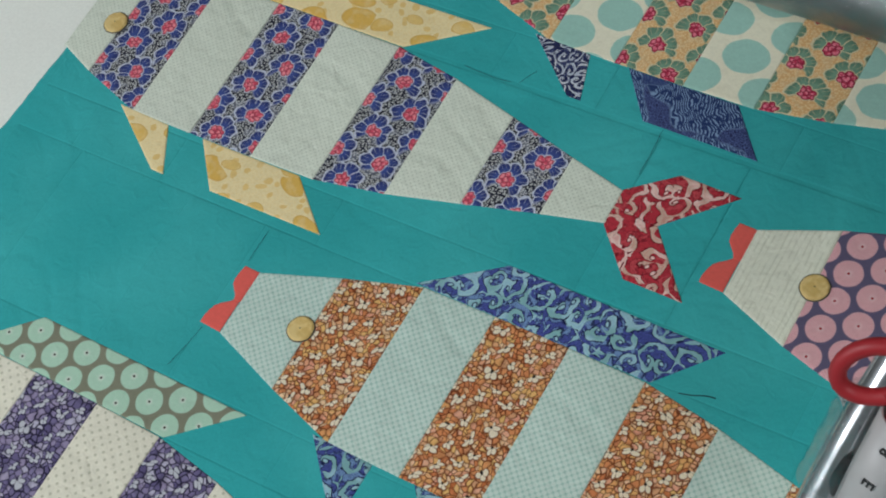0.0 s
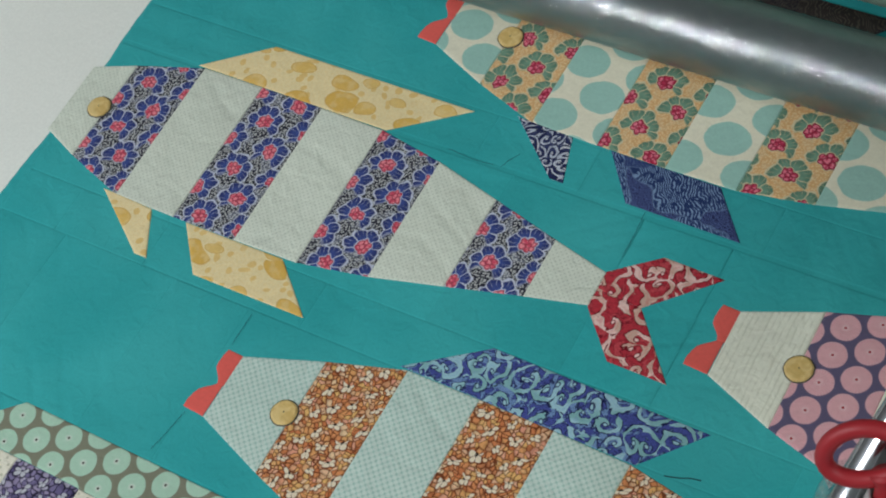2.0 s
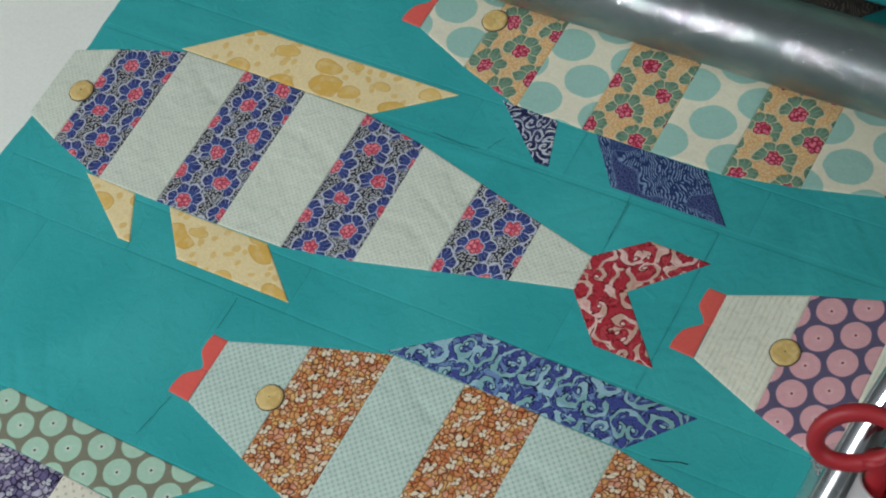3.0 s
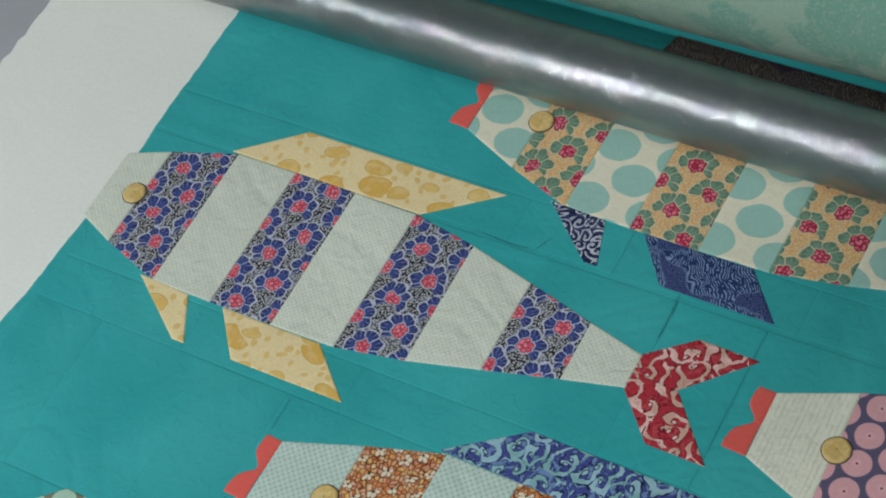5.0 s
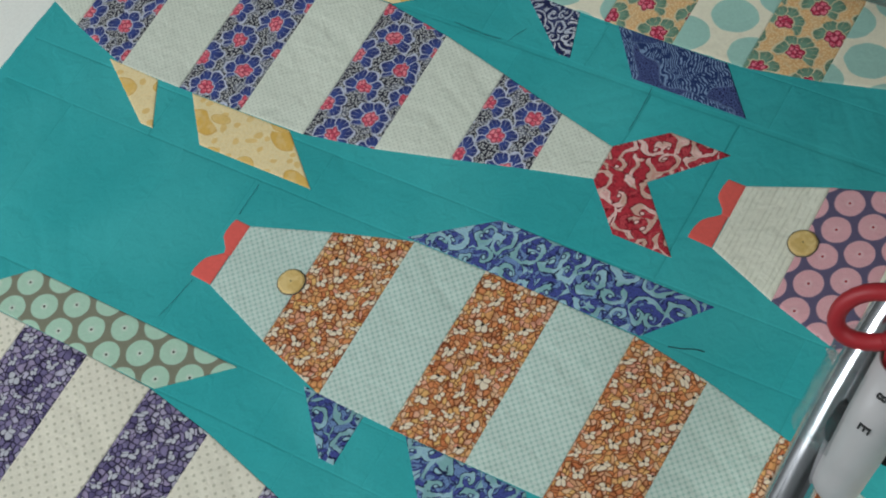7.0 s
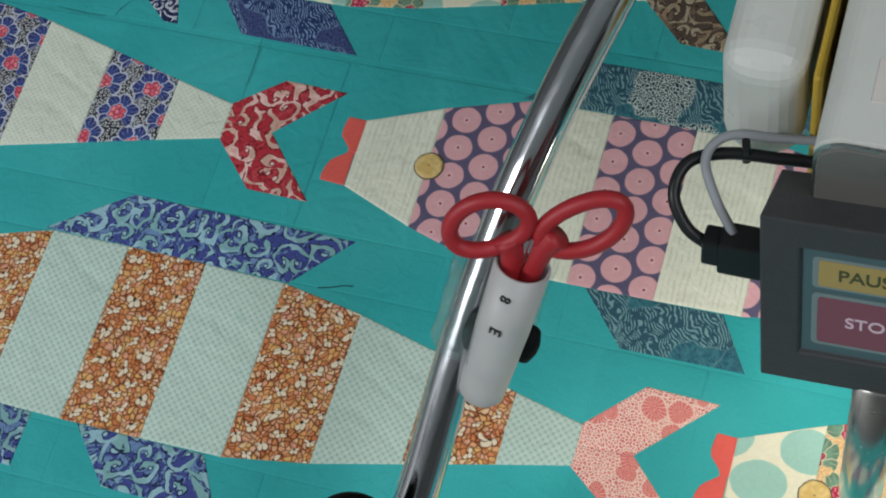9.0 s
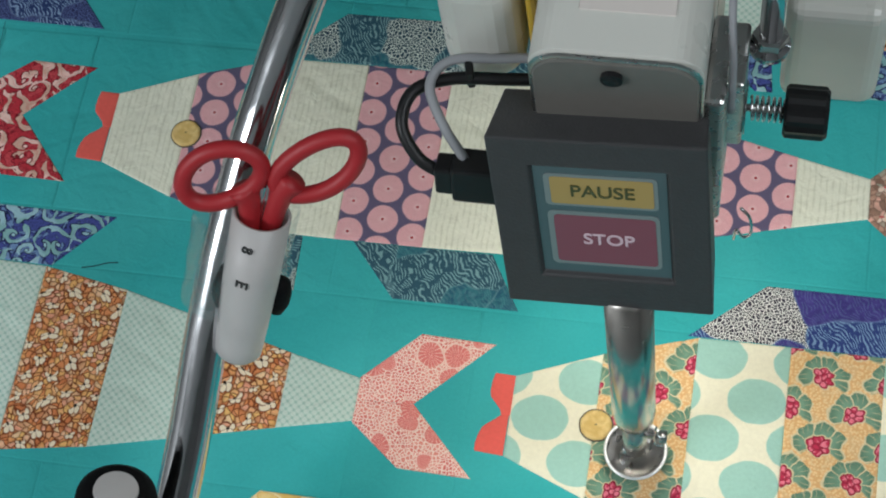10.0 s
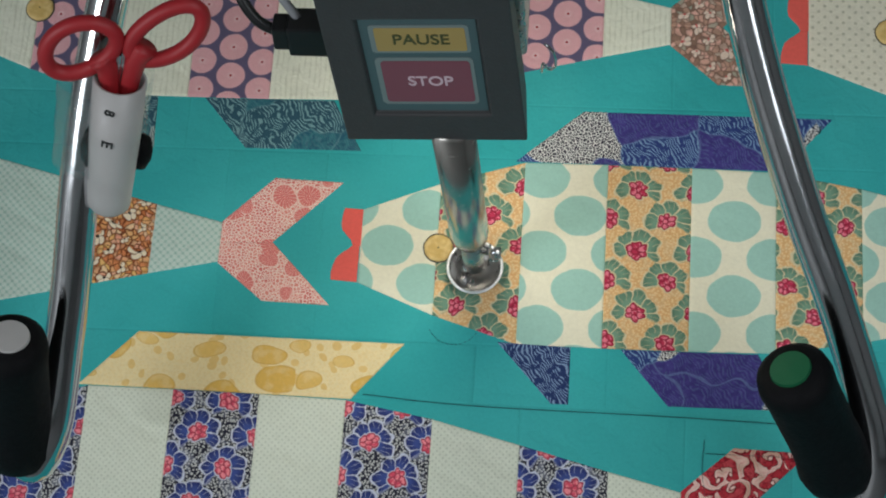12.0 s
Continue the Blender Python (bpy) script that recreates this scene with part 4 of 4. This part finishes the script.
def panel_frame():
    """A plate with a window sunk into it."""
    bm = bmesh.new()
    xs, ys = (-PW / 2, -0.0272, 0.0276, PW / 2), (0.0, 0.0185, 0.0840, PH)
    front = [[bm.verts.new((x, y, 0.0)) for x in xs] for y in ys]
    back = {}
    for j in range(3):
        for i in range(3):
            if (i, j) != (1, 1):
                bm.faces.new((front[j][i], front[j][i + 1], front[j + 1][i + 1], front[j + 1][i]))
    rim = [front[1][1], front[1][2], front[2][2], front[2][1]]
    deep = [bm.verts.new((v.co.x * 0.97 + 0.0001, 0.0512 + (v.co.y - 0.0512) * 0.97, -0.0028)) for v in rim]
    for k in range(4):
        bm.faces.new((rim[k], deep[k], deep[(k + 1) % 4], rim[(k + 1) % 4]))
    bm.faces.new(deep)
    outer = [front[0][0], front[0][1], front[0][2], front[0][3], front[1][3], front[2][3], front[3][3], front[3][2], front[3][1], front[3][0], front[2][0], front[1][0]]
    rear = []
    for v in outer:
        rear.append(bm.verts.new((v.co.x * 0.94, 0.0495 + (v.co.y - 0.0495) * 0.95, -0.0300)))
    for k in range(12):
        bm.faces.new((outer[k], rear[k], rear[(k + 1) % 12], outer[(k + 1) % 12]))
    bm.faces.new(rear)
    bmesh.ops.recalc_face_normals(bm, faces=bm.faces[:])
    sharp = [e for e in bm.edges if e.is_manifold and e.calc_face_angle(0) > 0.5]
    bmesh.ops.bevel(bm, geom=sharp, offset=0.0010, segments=2, profile=0.5, affect="EDGES")
    return bm


panel = part("control_panel", upper(moved(panel_frame(), panel_pose)), HOUSING, machine, "charcoal plastic control panel")


def tile(name, x, y, z, sx, sy, material, sz=0.0006, radius=0.0):
    bm = rounded_box(sx, sy, sz, 0)
    if radius:
        corners = [e for e in bm.edges if abs(e.verts[0].co.z - e.verts[1].co.z) > sz / 2]
        bmesh.ops.bevel(bm, geom=corners, offset=radius, segments=4, profile=0.5, affect="EDGES")
    return part(name, upper(moved(bm, panel_pose @ pose(x, y, z))), material, panel)


tile("screen", 0.0002, 0.0512, -0.0024, 0.0528, 0.0630, LCD)
tile("button_edge", 0.0004, 0.0695, -0.0019, 0.0452, 0.0180, LCD_FRAME, 0.0004, 0.0020)
tile("pause_button", 0.0008, 0.0695, -0.0016, 0.0410, 0.0150, LCD_YELLOW, 0.0004, 0.0012)
tile("button_edge", 0.0004, 0.0410, -0.0019, 0.0452, 0.0320, LCD_FRAME, 0.0004, 0.0026)
tile("stop_button", 0.0008, 0.0410, -0.0016, 0.0410, 0.0280, LCD_RED, 0.0004, 0.0018)
to_machine = Matrix.Translation((-FX, -FY, -0.004)) @ HEAD_SHIFT
letters("PAUSE", 0.0092, to_machine @ panel_pose @ pose(0.0010, 0.0695, -0.0013), LCD_INK, panel, 0.0002)
letters("STOP", 0.0088, to_machine @ panel_pose @ pose(0.0020, 0.0414, -0.0013), LCD_WHITE, panel, 0.0002)
part("panel_mount", upper_at(rounded_box(0.060, 0.022, 0.075, 0.003, 2), -0.0368, 0.0565, 0.285), HOUSING, machine)

# plug and cables beside the panel
plug = part("cable_plug", upper(moved(rounded_box(0.026, 0.014, 0.019, 0.0015, 2), pose(-0.0900, 0.050, 0.288, -15, 0, 0))), PLASTIC, machine, "black moulded cable plug")
part("plug_collar", upper(moved(rounded_box(0.008, 0.011, 0.014, 0.0012, 2), pose(-0.1060, 0.050, 0.288, -15, 0, 0))), PLASTIC, plug)
smooth_part("black_cable", upper(swept(spline([(-0.1080, 0.050, 0.288), (-0.1180, 0.054, 0.292), (-0.1255, 0.064, 0.300), (-0.1225, 0.077, 0.305), (-0.1080, 0.084, 0.306), (-0.0860, 0.086, 0.306), (-0.0680, 0.088, 0.305)], 8), 0.0027, 12)), PLASTIC, machine)
smooth_part("grey_cable", upper(swept(spline([(-0.0980, 0.053, 0.296), (-0.1080, 0.064, 0.304), (-0.1150, 0.078, 0.310), (-0.1080, 0.089, 0.312), (-0.0880, 0.092, 0.312), (-0.0680, 0.095, 0.311)], 8), 0.0021, 12)), CABLE, machine)
part("cable_tie", upper_at(rounded_box(0.0034, 0.0070, 0.0120, 0.0008, 1), -0.1000, 0.0865, 0.307, 0, 0, 15), PLASTIC, machine)

POST = simple("brushed_post_steel", (0.62, 0.59, 0.55), 0.22, 1.0, 0.0, 90.0)
# near-white colour carries the lamps' reflection on the foot's rim
RIM = simple("rim_highlight", (0.95, 0.95, 0.95), 0.35, 0.6)
# needle post and bowl-shaped foot
post = smooth_part("needle_post", at(lathe([(0.0, 0.060), (0.0070, 0.060), (0.0100, 0.066), (0.0108, 0.075), (0.0108, 0.2215), (0.0, 0.2215)], 32), FX, FY, 0.0), POST, machine, "shining steel presser post")
smooth_part("foot_shank", at(lathe([(0.0, 0.016), (0.0055, 0.016), (0.0062, 0.022), (0.0062, 0.064), (0.0, 0.064)], 24), FX, FY, 0.0), IRON, machine)
bowl = [(0.0, 0.0045), (0.0055, 0.0046), (0.0100, 0.0062), (0.0135, 0.0095), (0.0152, 0.0130), (0.0158, 0.0130), (0.0145, 0.0086), (0.0108, 0.0050), (0.0060, 0.0032), (0.0, 0.0030)]
foot = smooth_part("bowl_foot", at(lathe(bowl, 40), FX, FY, 0.0), IRON, machine, "bowl-shaped steel quilting foot")
smooth_part("foot_rim", at(swept([Vector((0.0158 * math.cos(2 * math.pi * k / 40), 0.0158 * math.sin(2 * math.pi * k / 40), 0.0134)) for k in range(40)], 0.0009, 10, closed=True), FX, FY, 0.0), RIM, foot, "steel rim with its highlight painted near white")
part("needle", at(lathe([(0.0, -0.002), (0.0006, 0.002), (0.0008, 0.030), (0.0, 0.030)], 10), FX, FY + 0.001, 0.004), IRON, foot)
smooth_part("foot_fork", at(lathe([(0.0, 0.0), (0.0022, 0.0), (0.0022, 0.016), (0.0, 0.016)], 12), FX - 0.0045, FY - 0.002, 0.006), CHROME, foot)
screw = smooth_part("clamp_screw", at(lathe([(0.0, 0.0), (0.0016, 0.0), (0.0016, 0.007), (0.0034, 0.0072), (0.0034, 0.0112), (0.0, 0.0114)], 16), FX + 0.0055, FY - 0.003, 0.048, 0, 90, 0), IRON, machine)
smooth_part("thread_loop", local(swept(spline([(FX + 0.0120, FY - 0.004, 0.052), (FX + 0.0150, FY - 0.005, 0.050), (FX + 0.0150, FY - 0.006, 0.044), (FX + 0.0118, FY - 0.006, 0.043), (FX + 0.0105, FY - 0.005, 0.047), (FX + 0.0115, FY - 0.004, 0.064)], 6), 0.0006, 8)), CHROME, screw)

# handlebars: steel tubes that come down to the operator and turn up into grips
RIGHT = [(0.0024, 0.240, 0.330), (0.0548, 0.235, 0.325), (0.0879, 0.190, 0.285), (0.1003, 0.135, 0.246), (0.1040, 0.120, 0.236), (0.1212, 0.073, 0.202), (0.1441, 0.021, 0.166), (0.1648, -0.020, 0.1375), (0.1861, -0.0674, 0.1043), (0.1907, -0.088, 0.090), (0.1881, -0.1000, 0.079), (0.1785, -0.0970, 0.077)]
LEFT = [(-0.0654, 0.260, 0.330), (-0.106, 0.255, 0.330), (-0.1458, 0.225, 0.310), (-0.1761, 0.165, 0.267), (-0.1985, 0.108, 0.228), (-0.2125, 0.060, 0.193), (-0.2200, 0.022, 0.167), (-0.2265, -0.020, 0.137), (-0.2320, -0.050, 0.117), (-0.2387, -0.087, 0.094), (-0.2480, -0.104, 0.080), (-0.2540, -0.1060, 0.077), (-0.2575, -0.1015, 0.077)]
GRIP = [(0.0, 0.0), (0.0150, 0.0), (0.0195, 0.004), (0.0205, 0.012), (0.0190, 0.022), (0.0180, 0.040), (0.0182, 0.078), (0.0190, 0.088), (0.0180, 0.094), (0.0140, 0.0975), (0.0, 0.0985)]
for line, base, tip, cap, word in ((RIGHT, (0.1740, -0.0900, 0.0780), (0.1285, -0.0525, 0.1890), GREEN, "green"), (LEFT, (-0.2600, -0.1000, 0.0780), (-0.2400, -0.0515, 0.1930), WHITE, "white")):
    bar = smooth_part("handlebar", local(swept(spline(line, 10), 0.0103, 24)), CHROME, machine, "bent chrome handlebar tube")
    grip = smooth_part("grip", local(moved(lathe(GRIP, 32), along(base, tip))), BLACK, bar, "black rubber grip")
    part("cap_button", local(moved(lathe([(0.0, 0.0978), (0.0102, 0.0978), (0.0098, 0.0992), (0.0, 0.0996)], 28), along(base, tip))), cap, bar, f"round {word} button in the grip's end")

# ---- scissors in their holder on a handlebar ----
HB, HT = Vector((-0.2052, 0.0109, 0.1614)), Vector((-0.1871, 0.0498, 0.2323))
holder_pose = along(HB, HT)
tall = (HT - HB).length
holder = thing("scissors_holder", "worn white plastic tube strapped to the handlebar", "holder", at=(GX, GY, 0))
smooth_part("tube", moved(lathe([(0.0, 0.0), (0.0085, 0.0), (0.0108, 0.003), (0.0112, 0.010), (0.0126, tall * 0.55), (0.0130, tall), (0.0116, tall), (0.0110, tall * 0.55), (0.0095, 0.006), (0.0, 0.006)], 32), holder_pose), WHITE, holder)


def tape_sleeve(low, high, grow):
    """A band wound round the tube and the handlebar beside it."""
    bm = bmesh.new()
    rows = []
    mid = Vector((-0.0095, 0.012, -0.006))
    for i in range(13):
        share = low + (high - low) * i / 12
        o = HB + (HT - HB) * share + mid
        ring = []
        for k in range(36):
            a = 2 * math.pi * k / 36
            r = 1 + 0.03 * noise.noise((share * 9, math.cos(a) * 2, math.sin(a) * 2))
            ring.append(bm.verts.new(o + Vector(((0.0238 + grow) * math.cos(a) * r, (0.0205 + grow) * math.sin(a) * r * 0.86, (0.0205 + grow) * math.sin(a) * r * -0.45))))
        rows.append(ring)
    for p, q in zip(rows, rows[1:]):
        for k in range(36):
            bm.faces.new((p[k], p[(k + 1) % 36], q[(k + 1) % 36], q[k]))
    bmesh.ops.recalc_face_normals(bm, faces=bm.faces[:])
    return bm


part("clear_tape", tape_sleeve(0.28, 0.90, 0.0), FILM, holder, "wrinkled clear tape", smooth=True)
for sx, sz in ((-0.0125, -0.004), (0.0128, -0.004)):
    part("strap", moved(lathe([(0.0, -0.011), (0.0035, -0.0095), (0.0055, -0.004), (0.0058, 0.002), (0.0045, 0.008), (0.0, 0.011)], 16), Matrix.Translation(HB + (HT - HB) * 0.42 + Vector((sx, 0.004, sz))) @ holder_pose.to_3x3().to_4x4()), BLACK, holder, "black hook-and-loop strap", smooth=True)
facing = Vector((0.03, -0.28, 0.70)).normalized()
axis = (HT - HB).normalized()
side = axis.cross(facing).normalized() * -1
front = side.cross(axis) * -1
side = axis.cross(front)


def on_holder(share, out):
    """A pose on the tube's front, y along it."""
    o = HB + axis * tall * share + front * out
    return Matrix.Translation(o) @ Matrix((side, axis, front)).transposed().to_4x4()


letters("8", 0.0072, on_holder(0.86, 0.0131) @ pose(0, 0, 0, 0, 0, -90), INK, holder, 0.0004)
letters("E", 0.0080, on_holder(0.62, 0.0128) @ pose(0, 0, 0, 0, 0, -90), INK, holder, 0.0004)

scissors = thing("scissors", "red-handled scissors standing in a white holder", "scissors", at=(GX, GY, 0))


def ring_handle(sign):
    """One finger loop, spread sideways from the holder's mouth."""
    spread = Vector((0.96, 0.26, 0.08)).normalized()
    c = HB + axis * (tall + (0.0205 if sign > 0 else 0.0255)) + spread * (0.0212 * sign)
    loop = []
    for k in range(28):
        a = 2 * math.pi * k / 28
        u, v = 0.0178 * math.cos(a), 0.0145 * math.sin(a) * (1 + 0.12 * sign * math.cos(a))
        loop.append(c + spread * u + axis * (v + 0.10 * sign * u))
    return swept(loop, 0.0039, 14, closed=True)


side = Vector((0.96, 0.26, 0.08)).normalized()
for sign in (1, -1):
    ringed = smooth_part("finger_loop", ring_handle(sign), RED, scissors, "red plastic finger loop")
    shank = [HB + axis * (tall + 0.0165) + side * (0.0112 * sign), HB + axis * (tall + 0.007) + side * (0.0066 * sign), HB + axis * (tall - 0.018) + side * (0.0034 * sign)]
    smooth_part("shank", swept(spline(shank, 5), lambda s: 0.0064 - 0.0022 * s, 12), RED, ringed)
    blade = [HB + axis * (tall + 0.016) + side * (0.0012 * sign), HB + axis * 0.012 + side * (0.0006 * sign)]
    part("blade", swept(blade, lambda s: 0.0022 - 0.0012 * s, 8), CHROME, scissors, "steel scissor blade")


# ---- the teal ground, piece by piece ----
def teal_pieces():
    rnd = random.Random(7)
    rows = {}
    for x, y, *_ in fish_places():
        rows.setdefault(round(y / PITCH_Y), []).append(x)
    for row in range(-2, 3):
        base = row * PITCH_Y + (0.003 if row > 1 else 0.0)
        anchor = rows.get(row, [0.0 if row % 2 == 0 else -0.262])[0]
        first = anchor - 3 * PITCH_X
        body, fins = [], []
        for k in range(6):
            fx = first + k * PITCH_X
            body += [fx - 2.35 * W, fx + 1.0 * W, fx + 5.0 * W, fx + 6.85 * W]
            fins += [fx - 0.45 * W, fx + 1.05 * W, fx + 3.55 * W, fx + 6.2 * W]
        for cuts, y0, y1 in ((body, base - 0.0005, base + 0.1165), (fins, base - 0.0360, base - 0.0005)):
            if row == 2:
                cuts = [c for c in cuts if c > -0.62]
            if y1 > 0.50:
                y1 = 0.50
            cuts = [EDGE + 0.004] + sorted(c for c in cuts if EDGE + 0.03 < c < 0.98) + [1.0]
            for a, b in zip(cuts, cuts[1:]):
                if a > 0.45 or b - a < 0.004:
                    continue
                j = lambda: rnd.uniform(-0.0002, 0.0002)
                yield [(a + j(), y0 + j()), (b + j(), y0 + j()), (b + j(), y1 + j()), (a + j(), y1 + j())]


for corners in teal_pieces():
    part("teal_patch", pillow(corners, -0.00035, 0.0, 0.0045), MAT["teal"], quilt)


# ---- threads left on the cloth ----
THREAD = simple("dark_thread", (0.012, 0.07, 0.08), 0.8)


def thread(name, points, label, radius=0.00035):
    ob = part(name, swept(spline([(x, y, 0.0007) for x, y in points], 6), radius, 6), THREAD, smooth=True)
    return tagged(ob, label, "thread")


thread("loose_thread", [(-0.3527, 0.1158), (-0.3450, 0.1176), (-0.3380, 0.1203), (-0.3322, 0.1212)], "short dark thread end lying on teal cotton")
thread("loose_thread", [(-0.5855, 0.2714), (-0.5720, 0.2702), (-0.5586, 0.2699), (-0.5505, 0.2708)], "thin dark thread along a teal seam", 0.00014)
thread("loose_thread", [(0.1744, 0.1393), (0.1752, 0.1412), (0.1748, 0.1430), (0.1760, 0.1440)], "tiny dark thread snippet on teal cotton", 0.0005)
thread("seam_thread", [(-0.6502, 0.0064), (-0.6465, 0.0240), (-0.6443, 0.0370)], "dark thread showing in a teal seam", 0.00012)
thread("seam_thread", [(-0.6424, 0.0890), (-0.6422, 0.1020), (-0.6421, 0.1130)], "dark thread showing in a teal seam", 0.00012)
thread("seam_thread", [(-0.086, -0.0335), (-0.047, -0.0365), (-0.001, -0.0380), (0.082, -0.0385), (0.160, -0.0400)], "dark thread showing in a teal seam", 0.00020)
thread("seam_thread", [(0.11, -0.051), (0.109, -0.068), (0.111, -0.084)], "dark thread showing in a teal seam", 0.00016)
thread("seam_thread", [(0.111, -0.059), (0.137, -0.059), (0.155, -0.059)], "dark thread showing in a teal seam", 0.00016)
thread("seam_thread", [(-0.442, 0.273), (-0.441, 0.256), (-0.441, 0.239)], "dark thread showing in a teal seam", 0.00014)
thread("seam_thread", [(-0.538, 0.284), (-0.542, 0.278), (-0.545, 0.271)], "dark thread showing in a teal seam", 0.00012)

# the row of fresh stitches in front of the foot
STITCH = simple("teal_thread", (0.02, 0.16, 0.17), 0.8)
stitches = thing("stitch_row", "curved row of dark teal quilting stitches beside the foot", "stitching")
for k in range(14):
    a = math.radians(205 + 130 * k / 13)
    b = a + math.radians(6)
    cx, cy, r = -0.0362, 0.0140, 0.0155
    dash = [Vector((cx + r * math.cos(q), cy + r * math.sin(q), 0.0006)) for q in (a, b)]
    part("stitch", swept(dash, 0.0002, 6), STITCH, stitches)
